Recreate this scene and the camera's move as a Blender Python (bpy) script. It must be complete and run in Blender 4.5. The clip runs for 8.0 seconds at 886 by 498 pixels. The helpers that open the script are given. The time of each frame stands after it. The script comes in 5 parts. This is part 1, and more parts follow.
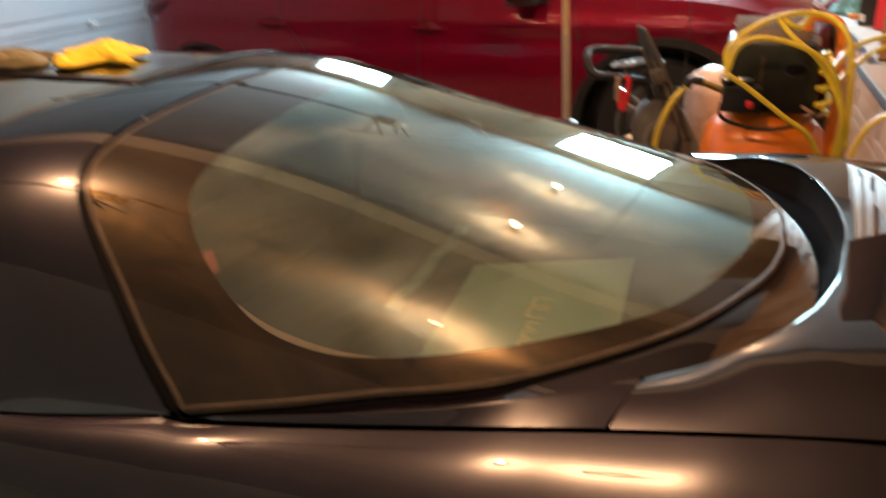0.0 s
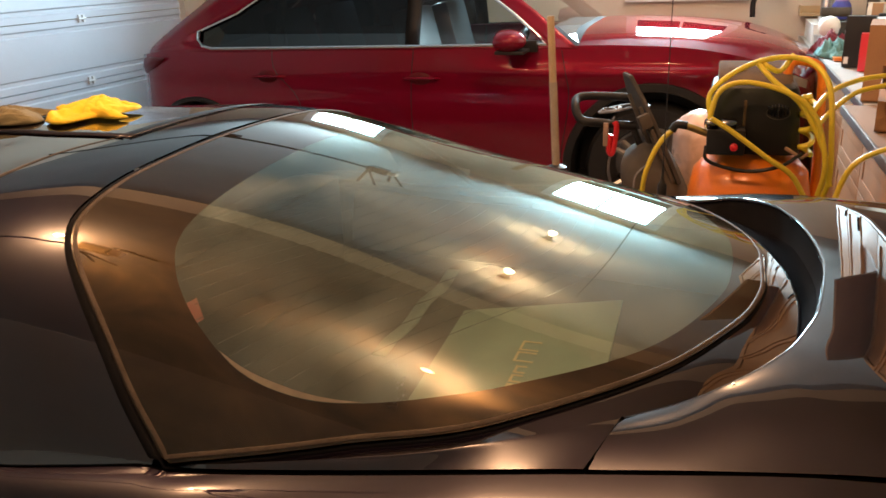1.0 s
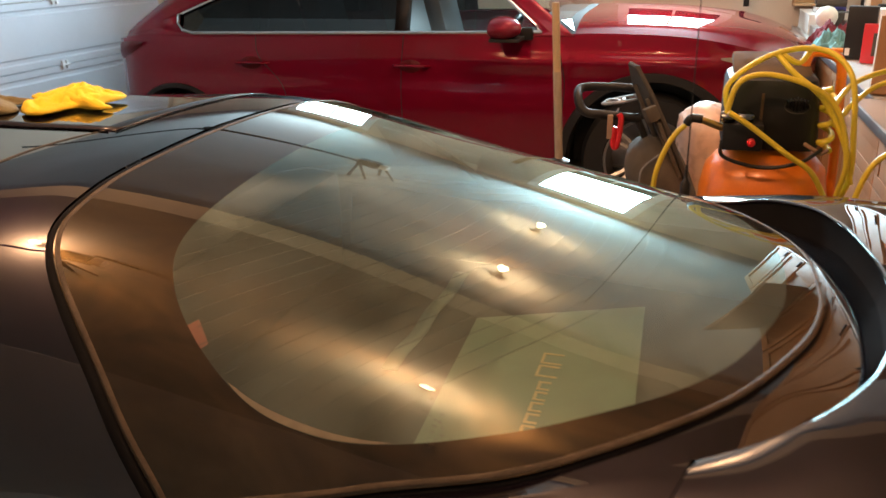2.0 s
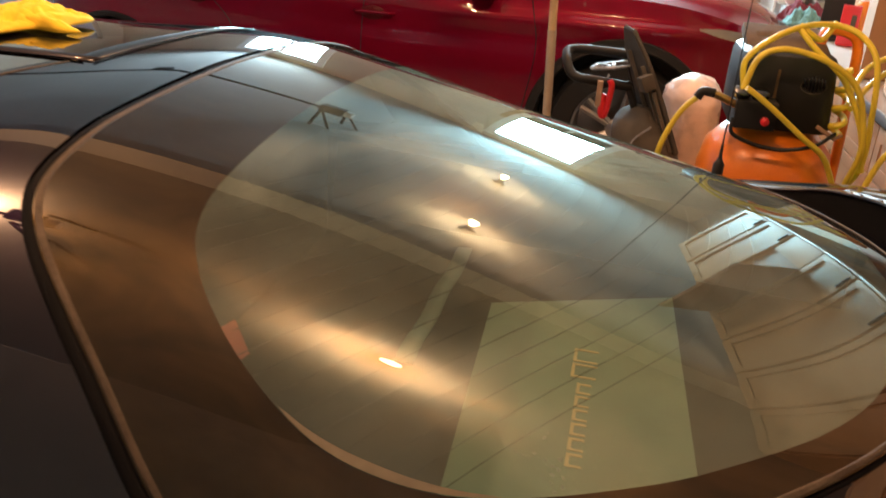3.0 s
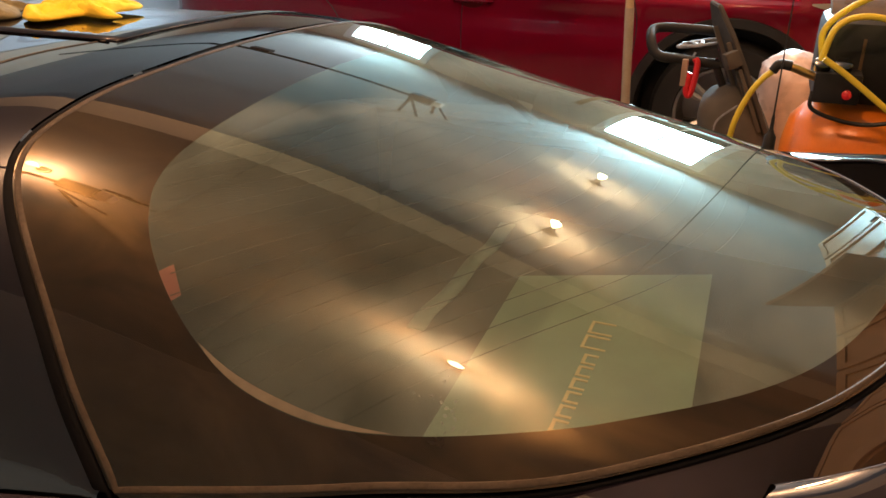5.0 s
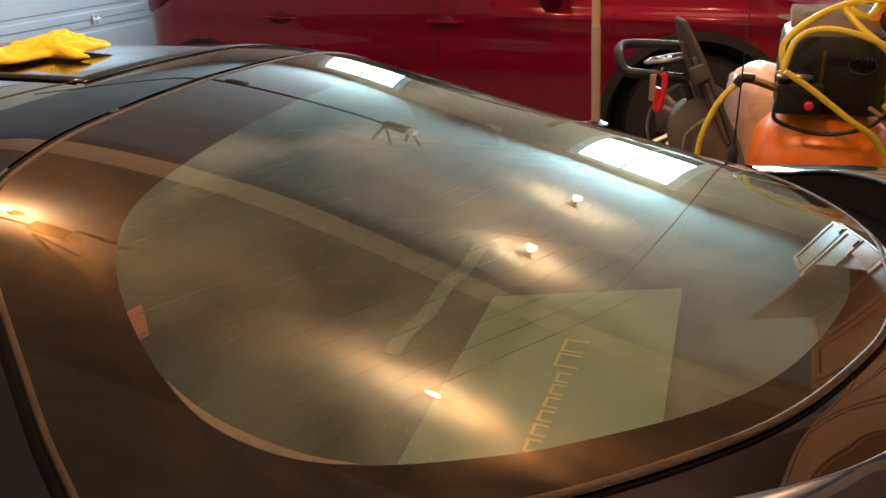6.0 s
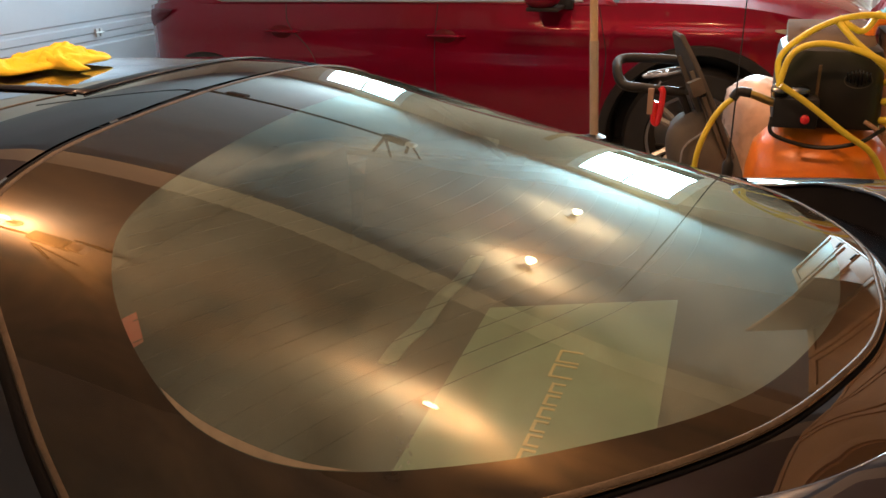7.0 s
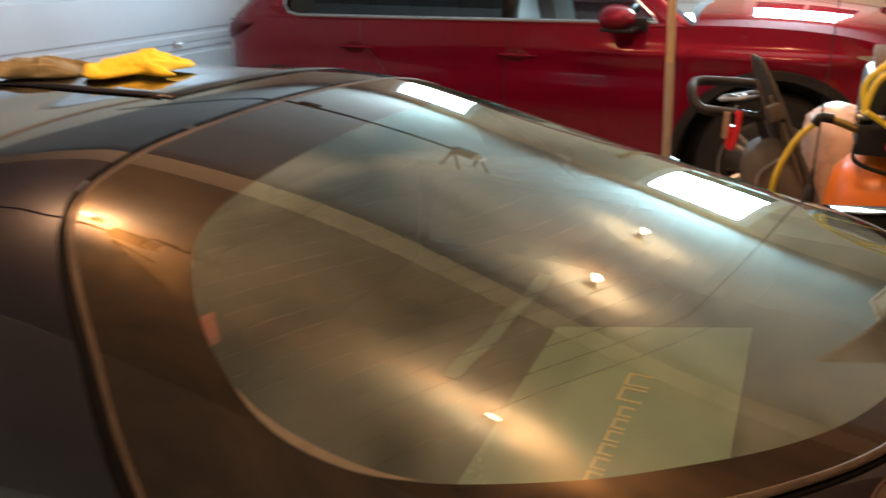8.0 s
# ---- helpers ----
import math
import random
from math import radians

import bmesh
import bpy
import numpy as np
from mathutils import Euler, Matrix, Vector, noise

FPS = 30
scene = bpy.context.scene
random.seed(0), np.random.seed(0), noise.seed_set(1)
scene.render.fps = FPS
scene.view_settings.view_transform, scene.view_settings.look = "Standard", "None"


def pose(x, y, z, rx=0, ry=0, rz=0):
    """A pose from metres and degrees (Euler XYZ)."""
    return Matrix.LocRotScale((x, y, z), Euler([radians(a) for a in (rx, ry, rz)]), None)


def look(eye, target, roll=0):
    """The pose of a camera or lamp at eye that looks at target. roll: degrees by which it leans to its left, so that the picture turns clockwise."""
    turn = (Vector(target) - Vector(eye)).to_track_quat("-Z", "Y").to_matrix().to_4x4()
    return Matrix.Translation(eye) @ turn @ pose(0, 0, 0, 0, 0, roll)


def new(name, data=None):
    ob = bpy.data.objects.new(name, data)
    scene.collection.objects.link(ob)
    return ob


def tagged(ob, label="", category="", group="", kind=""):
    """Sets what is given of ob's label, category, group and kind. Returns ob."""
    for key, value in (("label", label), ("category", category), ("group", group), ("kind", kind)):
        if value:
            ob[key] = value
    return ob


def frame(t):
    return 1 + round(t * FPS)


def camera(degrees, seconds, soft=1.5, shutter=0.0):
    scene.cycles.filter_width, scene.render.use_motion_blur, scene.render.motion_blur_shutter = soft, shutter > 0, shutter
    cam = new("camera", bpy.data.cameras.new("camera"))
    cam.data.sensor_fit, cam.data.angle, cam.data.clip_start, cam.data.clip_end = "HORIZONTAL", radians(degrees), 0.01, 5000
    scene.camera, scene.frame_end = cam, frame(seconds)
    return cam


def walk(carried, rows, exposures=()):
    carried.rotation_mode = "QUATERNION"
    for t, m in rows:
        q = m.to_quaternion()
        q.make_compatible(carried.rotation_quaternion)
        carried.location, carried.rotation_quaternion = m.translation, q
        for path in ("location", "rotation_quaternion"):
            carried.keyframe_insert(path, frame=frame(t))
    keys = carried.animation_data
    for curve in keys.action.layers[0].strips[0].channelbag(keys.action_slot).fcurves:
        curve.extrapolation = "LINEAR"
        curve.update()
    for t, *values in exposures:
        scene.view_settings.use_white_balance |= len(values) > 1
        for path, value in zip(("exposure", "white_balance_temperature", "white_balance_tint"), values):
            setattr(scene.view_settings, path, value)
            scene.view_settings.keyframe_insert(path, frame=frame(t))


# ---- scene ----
cam = camera(56.14, 8.0, shutter=0.5)
PATH = [
    (0, (1.670, -0.308, 1.576), (1.095, 1.449, 0.813), -0.77),
    (0.1, (1.677, -0.329, 1.585), (1.037, 1.424, 0.865), -1.60),
    (0.2, (1.678, -0.335, 1.585), (1.017, 1.416, 0.881), -1.62),
    (0.3, (1.681, -0.335, 1.587), (1.021, 1.420, 0.892), -1.62),
    (0.5, (1.679, -0.333, 1.583), (1.037, 1.435, 0.905), -0.82),
    (0.7, (1.684, -0.335, 1.584), (1.052, 1.442, 0.918), -0.62),
    (1, (1.706, -0.318, 1.580), (1.120, 1.477, 0.923), -1.82),
    (1.5, (1.674, -0.290, 1.564), (1.109, 1.504, 0.885), -2.16),
    (1.7, (1.665, -0.254, 1.571), (1.103, 1.541, 0.892), -2.46),
    (2.8, (1.293, -0.038, 1.525), (0.923, 1.781, 0.782), 5.54),
    (3, (1.309, -0.009, 1.514), (0.984, 1.803, 0.733), 4.24),
    (3.5, (1.442, 0.020, 1.511), (1.053, 1.804, 0.696), 3.81),
    (3.7, (1.491, 0.022, 1.512), (1.078, 1.806, 0.706), 3.47),
    (4, (1.548, 0.019, 1.514), (1.073, 1.797, 0.732), 3.19),
    (4.2, (1.560, 0.027, 1.509), (1.041, 1.797, 0.736), 2.19),
    (4.5, (1.551, 0.033, 1.502), (0.949, 1.765, 0.704), 1.47),
    (4.7, (1.549, 0.028, 1.491), (0.909, 1.740, 0.677), 1.37),
    (5.8, (1.573, -0.016, 1.505), (0.960, 1.724, 0.734), -1.00),
    (6, (1.582, 0.008, 1.514), (0.965, 1.748, 0.746), -1.10),
    (6.5, (1.595, -0.006, 1.519), (0.983, 1.741, 0.763), -1.15),
    (7, (1.597, 0.001, 1.513), (0.972, 1.752, 0.775), -0.98),
    (7.5, (1.577, 0.004, 1.502), (0.926, 1.752, 0.781), -0.51),
    (7.7, (1.581, 0.009, 1.496), (0.908, 1.751, 0.779), -0.07),
    (7.9, (1.569, 0.023, 1.489), (0.851, 1.754, 0.790), 0.02),
    (8, (1.574, -0.001, 1.501), (0.812, 1.712, 0.807), -0.15),
]
walk(cam, [(t, look(eye, target, roll)) for t, eye, target, roll in PATH])

# ---- world, lamps ----
CEIL = 2.76
world = bpy.data.worlds.new("world")
scene.world = world
world.use_nodes = True
wn = world.node_tree
sky = wn.nodes.new("ShaderNodeTexSky")
sky.sky_type, sky.sun_disc = "NISHITA", False
sky.sun_elevation, sky.sun_rotation = radians(35), radians(200)
wn.links.new(sky.outputs[0], wn.nodes["Background"].inputs[0])
wn.nodes["Background"].inputs[1].default_value = 0.12


def lamp(name, kind, m, energy, colour, size=0.1, size_y=None):
    d = bpy.data.lights.new(name, kind)
    d.energy, d.color = energy, colour
    if kind == "AREA":
        d.shape, d.size, d.size_y = "RECTANGLE", size, size_y or size
    else:
        d.shadow_soft_size = size
    o = new(name, d)
    o.matrix_world = m
    return o


WARM = (1.0, 0.535, 0.28)
BULBS = [(1.303, 0.917), (1.358, 3.252), (1.393, 4.72), (-0.206, 1.237)]
BULB_Z = 2.63
WATTS = [60, 47, 53, 84]
WINDOWS = [(-1.62, -0.78), (1.05, 1.86)]
SILL, HEAD = 1.25, 2.6
FAR = 7.1
for (bx, by), watts in zip(BULBS, WATTS):
    lamp("bulb_light", "POINT", pose(bx, by, BULB_Z), watts, WARM, 0.011)
SKYLINE = 1.66
for (wa, wb), watts in zip(WINDOWS, (165, 245)):
    day = lamp("window_daylight", "AREA", pose((wa + wb) / 2, FAR + 0.08, (SKYLINE + HEAD) / 2, -90), watts, (0.60, 0.86, 1.0), wb - wa, HEAD - SKYLINE)
    day.data.spread = radians(130)


# ---- materials ----
def material(name, colour, rough=0.5, metal=0.0, coat=0.0, vary=0.12, scale=8.0, bump=0.0, fine=120.0, emit=0.0, spec=0.5, coat_ior=1.5, edge=None):
    m = bpy.data.materials.new(name)
    m.use_nodes = True
    nt = m.node_tree
    b = nt.nodes["Principled BSDF"]
    b.inputs["Roughness"].default_value = rough
    b.inputs["Metallic"].default_value = metal
    b.inputs["Coat Weight"].default_value = coat
    b.inputs["Coat Roughness"].default_value = 0.02
    b.inputs["Coat IOR"].default_value = coat_ior
    if edge:
        b.inputs["Specular Tint"].default_value = (*edge, 1)
    b.inputs["Specular IOR Level"].default_value = spec
    c = (*colour, 1)
    b.inputs["Base Color"].default_value = c
    tc = nt.nodes.new("ShaderNodeTexCoord")
    n1, n2 = nt.nodes.new("ShaderNodeTexNoise"), nt.nodes.new("ShaderNodeTexNoise")
    n1.inputs["Scale"].default_value, n2.inputs["Scale"].default_value = scale, fine
    n1.inputs["Detail"].default_value = 5
    for n in (n1, n2):
        nt.links.new(tc.outputs["Object"], n.inputs["Vector"])
    if vary > 0:
        add = nt.nodes.new("ShaderNodeMath")
        add.operation = "MULTIPLY_ADD"
        nt.links.new(n2.outputs["Fac"], add.inputs[0])
        add.inputs[1].default_value = 0.4
        nt.links.new(n1.outputs["Fac"], add.inputs[2])
        ramp = nt.nodes.new("ShaderNodeMapRange")
        ramp.inputs["From Min"].default_value, ramp.inputs["From Max"].default_value = 0.4, 1.0
        ramp.inputs["To Min"].default_value, ramp.inputs["To Max"].default_value = 1 - vary, 1 + vary
        nt.links.new(add.outputs[0], ramp.inputs["Value"])
        mul = nt.nodes.new("ShaderNodeVectorMath")
        mul.operation = "SCALE"
        mul.inputs[0].default_value = colour
        nt.links.new(ramp.outputs[0], mul.inputs["Scale"])
        nt.links.new(mul.outputs[0], b.inputs["Base Color"])
        rr = nt.nodes.new("ShaderNodeMapRange")
        rr.inputs["To Min"].default_value, rr.inputs["To Max"].default_value = max(rough - 0.06, 0.02), min(rough + 0.06, 1)
        nt.links.new(n1.outputs["Fac"], rr.inputs["Value"])
        nt.links.new(rr.outputs[0], b.inputs["Roughness"])
    if bump > 0:
        bp = nt.nodes.new("ShaderNodeBump")
        bp.inputs["Strength"].default_value, bp.inputs["Distance"].default_value = 0.5, bump
        nt.links.new(n2.outputs["Fac"], bp.inputs["Height"])
        nt.links.new(bp.outputs[0], b.inputs["Normal"])
    if emit:
        b.inputs["Emission Color"].default_value = c
        b.inputs["Emission Strength"].default_value = emit
    return m


def pane_material(name, tint, dust=0.0, dust_colour=(0.5, 0.5, 0.45), ior=1.5, glow_haze=0.0, gloss=(1, 1, 1), backing=None):
    """A thin pane: tinted see-through, mirror gloss by Fresnel, a wiped hazy film with the bulbs' orange glow put into
    its colour, and a little dust.
    """
    m = bpy.data.materials.new(name)
    m.use_nodes = True
    nt = m.node_tree
    nt.nodes.remove(nt.nodes["Principled BSDF"])
    out = nt.nodes["Material Output"]
    tr, gl, mix, fr = (nt.nodes.new("ShaderNode" + k) for k in ("BsdfTransparent", "BsdfGlossy", "MixShader", "Fresnel"))
    tr.inputs[0].default_value = (*tint, 1)
    gl.inputs["Roughness"].default_value = 0.0
    gl.inputs["Color"].default_value = (*gloss, 1)
    fr.inputs["IOR"].default_value = ior
    last = tr
    if backing:
        last = nt.nodes.new("ShaderNodeBsdfDiffuse")
        last.inputs[0].default_value = (*backing, 1)
    if dust:
        df, mx, nz, mr, tc = (nt.nodes.new("ShaderNode" + k) for k in ("BsdfDiffuse", "MixShader", "TexNoise", "MapRange", "TexCoord"))
        df.inputs[0].default_value = (*dust_colour, 1)
        nz.inputs["Scale"].default_value, nz.inputs["Detail"].default_value, nz.inputs["Distortion"].default_value = 4.2, 8, 0.6
        nt.links.new(tc.outputs["Object"], nz.inputs["Vector"])
        mr.inputs["From Min"].default_value, mr.inputs["From Max"].default_value = 0.35, 0.72
        mr.inputs["To Min"].default_value, mr.inputs["To Max"].default_value = dust * 0.35, dust * 1.9
        nt.links.new(nz.outputs["Fac"], mr.inputs["Value"])
        specks, sr, grain = (nt.nodes.new("ShaderNode" + k) for k in ("TexNoise", "MapRange", "Math"))
        specks.inputs["Scale"].default_value, specks.inputs["Detail"].default_value = 170, 3
        nt.links.new(tc.outputs["Object"], specks.inputs["Vector"])
        sr.inputs["From Min"].default_value, sr.inputs["From Max"].default_value = 0.3, 0.75
        sr.inputs["To Min"].default_value, sr.inputs["To Max"].default_value = 0.8, 1.25
        nt.links.new(specks.outputs["Fac"], sr.inputs["Value"])
        grain.operation = "MULTIPLY"
        nt.links.new(mr.outputs[0], grain.inputs[0])
        nt.links.new(sr.outputs[0], grain.inputs[1])
        nt.links.new(grain.outputs[0], mx.inputs[0])
        nt.links.new(last.outputs[0], mx.inputs[1])
        nt.links.new(df.outputs[0], mx.inputs[2])
        last = mx
    if glow_haze:
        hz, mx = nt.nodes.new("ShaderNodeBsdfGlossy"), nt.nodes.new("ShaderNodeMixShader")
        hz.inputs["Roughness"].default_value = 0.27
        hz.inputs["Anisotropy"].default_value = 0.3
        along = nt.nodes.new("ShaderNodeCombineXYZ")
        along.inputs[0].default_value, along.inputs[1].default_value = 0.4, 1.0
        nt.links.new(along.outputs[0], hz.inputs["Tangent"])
        # the bulbs' warm glow is painted in as the film's orange tint
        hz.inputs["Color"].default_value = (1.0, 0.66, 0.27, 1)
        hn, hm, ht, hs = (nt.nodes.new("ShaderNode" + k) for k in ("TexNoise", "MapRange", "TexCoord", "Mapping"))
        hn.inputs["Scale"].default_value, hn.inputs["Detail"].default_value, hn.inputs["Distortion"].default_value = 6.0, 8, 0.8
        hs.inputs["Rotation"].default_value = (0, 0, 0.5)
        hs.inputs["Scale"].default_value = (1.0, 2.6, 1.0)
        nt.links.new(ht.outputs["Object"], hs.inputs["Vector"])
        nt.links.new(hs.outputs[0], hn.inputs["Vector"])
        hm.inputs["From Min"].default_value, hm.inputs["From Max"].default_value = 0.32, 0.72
        hm.inputs["To Min"].default_value, hm.inputs["To Max"].default_value = glow_haze * 0.15, glow_haze * 1.9
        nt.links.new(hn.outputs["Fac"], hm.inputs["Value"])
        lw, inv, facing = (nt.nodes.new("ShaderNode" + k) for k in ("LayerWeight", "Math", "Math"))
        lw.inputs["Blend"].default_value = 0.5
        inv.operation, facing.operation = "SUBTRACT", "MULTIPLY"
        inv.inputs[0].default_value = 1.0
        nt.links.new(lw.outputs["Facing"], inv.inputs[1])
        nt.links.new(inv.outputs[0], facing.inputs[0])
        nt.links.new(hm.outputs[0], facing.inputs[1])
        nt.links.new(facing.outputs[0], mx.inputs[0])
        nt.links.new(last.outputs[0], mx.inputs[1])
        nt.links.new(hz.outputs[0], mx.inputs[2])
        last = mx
    nt.links.new(fr.outputs[0], mix.inputs[0])
    nt.links.new(last.outputs[0], mix.inputs[1])
    nt.links.new(gl.outputs[0], mix.inputs[2])
    nt.links.new(mix.outputs[0], out.inputs[0])
    return m


PLUM = material("plum_paint", (0.012, 0.009, 0.0155), 0.44, 0.9, 1.0, 0.2, 3, 0, 900, coat_ior=1.84, edge=(0.03, 0.022, 0.038))
RED = material("red_paint", (0.165, 0.003, 0.017), 0.40, 0.35, 1.0, 0.08, 2, 0, 700, spec=0.0, coat_ior=1.45, edge=(0.3, 0.008, 0.02))
BLACK = material("black_plastic", (0.011, 0.0105, 0.010), 0.5, 0, 0, 0.25, 12, 0.0004, 300, spec=0.35)
GLOSSBLACK = material("gloss_black", (0.006, 0.006, 0.006), 0.08, 0, 0.6, 0.1)
RUBBER = material("rubber", (0.012, 0.0115, 0.011), 0.6, 0, 0, 0.25, 14, 0.0006, 200, spec=0.3)
SEAL_AND_GLINT = material("worn_seal_and_roof_glint", (0.085, 0.066, 0.05), 0.6, 0, 0, 0.35, 25, 0.0005, 200, spec=0.1)
TROUGH = material("trough_black", (0.006, 0.006, 0.007), 0.75, 0, 0, 0.2, 12, spec=0.06)
WIRE = material("matt_black", (0.001, 0.001, 0.001), 1.0, 0, 0, 0, spec=0.0)
CHROME = material("chrome", (0.75, 0.75, 0.76), 0.12, 1.0, 0, 0.06)
ALLOY = material("alloy", (0.35, 0.34, 0.33), 0.3, 1.0, 0, 0.1)
# both panes carry the orange film that broadens the bulbs' glow
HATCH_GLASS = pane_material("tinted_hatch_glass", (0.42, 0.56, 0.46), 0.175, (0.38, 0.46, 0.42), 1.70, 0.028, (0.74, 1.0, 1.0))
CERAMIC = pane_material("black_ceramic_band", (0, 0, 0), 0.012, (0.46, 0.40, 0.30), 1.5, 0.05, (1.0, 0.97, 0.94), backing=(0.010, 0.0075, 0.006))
CLEAR = pane_material("clear_glass", (0.75, 0.82, 0.80))
PRIVACY = pane_material("privacy_glass", (0.045, 0.05, 0.055))
LENS_SHADE_RED = material("red_lens_and_recess_shade", (0.09, 0.004, 0.008), 0.4, 0, 0, 0.1, spec=0.15)
LAMP_CLEAR = material("clear_lens", (0.35, 0.33, 0.30), 0.08, 0.3, 0.8, 0.1)
CONCRETE = material("garage_concrete", (0.26, 0.245, 0.225), 0.6, 0, 0, 0.3, 1.5, 0.001, 60)
WALL = material("beige_wall_paint", (0.62, 0.53, 0.42), 0.75, 0, 0, 0.06, 2, 0.0006, 90)
CEILING = material("ceiling_paint", (0.43, 0.425, 0.41), 0.85, 0, 0, 0.06, 2, 0.001, 60)
REAR_WHITE = material("rear_ceiling_white", (0.90, 0.84, 0.76), 0.8, 0, 0, 0.05, 2, 0.0006, 90)
DULL_BACKDROP = material("dull_backdrop", (0.09, 0.10, 0.085), 0.9, 0, 0, 0.25, 3, 0.002, 40)
WHITE = material("white_paint", (0.78, 0.77, 0.74), 0.45, 0, 0, 0.05, 3)
DOORWHITE = material("garage_door_paint", (0.55, 0.59, 0.66), 0.45, 0.1, 0, 0.06, 2)
STEEL = material("steel", (0.5, 0.5, 0.5), 0.35, 1.0, 0, 0.12, 20)
ZINC = material("galvanised", (0.72, 0.73, 0.74), 0.45, 0.3)
TOP = material("worn_white_laminate", (0.46, 0.44, 0.41), 0.4, 0, 0, 0.15, 6)
TOP_TAN = material("worn_tan_laminate", (0.33, 0.22, 0.15), 0.35, 0, 0, 0.15, 6)
ORANGE = material("orange_enamel", (0.80, 0.20, 0.01), 0.35, 0, 0.4, 0.1, 5)
YELLOW = material("yellow_hose_rubber", (0.74, 0.58, 0.045), 0.38, 0, 0, 0.1, 12)
CLOTH_Y = material("yellow_microfibre", (0.80, 0.56, 0.035), 0.95, 0, 0, 0.12, 20, 0.002, 350)
CLOTH_B = material("olive_cloth", (0.15, 0.13, 0.068), 0.95, 0, 0, 0.25, 20, 0.002, 350)
PANEL = material("tan_laminate", (0.36, 0.185, 0.08), 0.7, 0, 0, 0.16, 5, spec=0.25)
WALNUT = material("brown_stained_wood", (0.26, 0.15, 0.085), 0.5, 0, 0.2, 0.2, 7, 0.0004, 120)
DUSTY = material("dusty_brown_plastic", (0.10, 0.066, 0.038), 0.85, 0, 0, 0.3, 14, 0.0005, 220, spec=0.08)
CARD = material("cardboard", (0.37, 0.20, 0.095), 0.8, 0, 0, 0.12, 6, 0.0006, 150)
WOOD = material("pale_wood", (0.50, 0.36, 0.20), 0.6, 0, 0, 0.15, 10)
FABRIC = material("charcoal_fabric", (0.05, 0.044, 0.037), 0.9, 0, 0, 0.25, 18, 0.001, 400)
GREYFAB = material("grey_fabric", (0.075, 0.064, 0.050), 0.9, 0, 0, 0.2, 18, 0.001, 400)
SEAT = material("grey_leather", (0.12, 0.125, 0.13), 0.5, 0, 0, 0.1, 10)
BAG = material("pale_plastic_bag", (0.74, 0.55, 0.46), 0.28, 0, 0, 0.2, 12, 0.006, 26)
MAT = material("cargo_mat", (0.28, 0.37, 0.31), 0.9, 0, 0, 0.2, 10, 0.001, 300)
GOLD = material("gold_print", (0.85, 0.64, 0.36), 0.6, 0, 0, 0.1)
CARPET = material("dark_carpet", (0.035, 0.032, 0.028), 0.95, 0, 0, 0.3, 12, 0.002, 300)
REDPL = material("red_plastic", (0.65, 0.02, 0.03), 0.35, 0, 0.2, 0.08)
HOLDER = material("porcelain_lampholder", (0.62, 0.58, 0.50), 0.5, 0, 0, 0.1)
BULB = material("lit_bulb", (1.0, 0.72, 0.42), 0.5, 0, 0, 0, emit=40)


# ---- mesh helpers ----
def spline(points, x):
    """Smooth value at x through (x, value) pairs."""
    n = len(points)
    if x <= points[0][0]:
        return points[0][1]
    if x >= points[-1][0]:
        return points[-1][1]
    for i in range(n - 1):
        if points[i][0] <= x <= points[i + 1][0]:
            break
    (x1, y1), (x2, y2) = points[i], points[i + 1]
    x0, y0 = points[i - 1] if i > 0 else (2 * x1 - x2, 2 * y1 - y2)
    x3, y3 = points[i + 2] if i + 2 < n else (2 * x2 - x1, 2 * y2 - y1)
    h, t = x2 - x1, (x - x1) / (x2 - x1)
    m1, m2 = (y2 - y0) / (x2 - x0) * h, (y3 - y1) / (x3 - x1) * h
    return (2 * t**3 - 3 * t**2 + 1) * y1 + (t**3 - 2 * t**2 + t) * m1 + (-2 * t**3 + 3 * t**2) * y2 + (t**3 - t**2) * m2


def through_points(points, n=12):
    """A smooth polyline through a few points."""
    P = [Vector(p) for p in points]
    P = [2 * P[0] - P[1], *P, 2 * P[-1] - P[-2]]
    out = []
    for i in range(1, len(P) - 2):
        a, b, c, d = P[i - 1:i + 3]
        for k in range(n):
            t = k / n
            out.append(0.5 * (2 * b + (c - a) * t + (2 * a - 5 * b + 4 * c - d) * t * t + (3 * b - a - 3 * c + d) * t**3))
    out.append(P[-2])
    return out


def resample(points, n):
    """n points at even steps along a polyline."""
    P = [Vector(p) for p in points]
    d = [0.0]
    for a, b in zip(P, P[1:]):
        d.append(d[-1] + (b - a).length)
    out, j = [], 0
    for i in range(n):
        s = d[-1] * i / (n - 1)
        while j < len(d) - 2 and d[j + 1] < s:
            j += 1
        k = (s - d[j]) / max(d[j + 1] - d[j], 1e-9)
        out.append(P[j].lerp(P[j + 1], k))
    return out


def grid(rows, closed=False, flip=False):
    """A sheet from rows of points."""
    bm = bmesh.new()
    V = [[bm.verts.new(p) for p in r] for r in rows]
    for a, b in zip(V, V[1:]):
        n = len(a)
        for i in range(n if closed else n - 1):
            q = [a[i], a[(i + 1) % n], b[(i + 1) % n], b[i]]
            if flip:
                q.reverse()
            try:
                bm.faces.new(q)
            except ValueError:
                pass
    return bm


def merge(*bms):
    out = bmesh.new()
    for b in bms:
        me = bpy.data.meshes.new("tmp")
        b.to_mesh(me)
        out.from_mesh(me)
        bpy.data.meshes.remove(me)
        b.free()
    return out


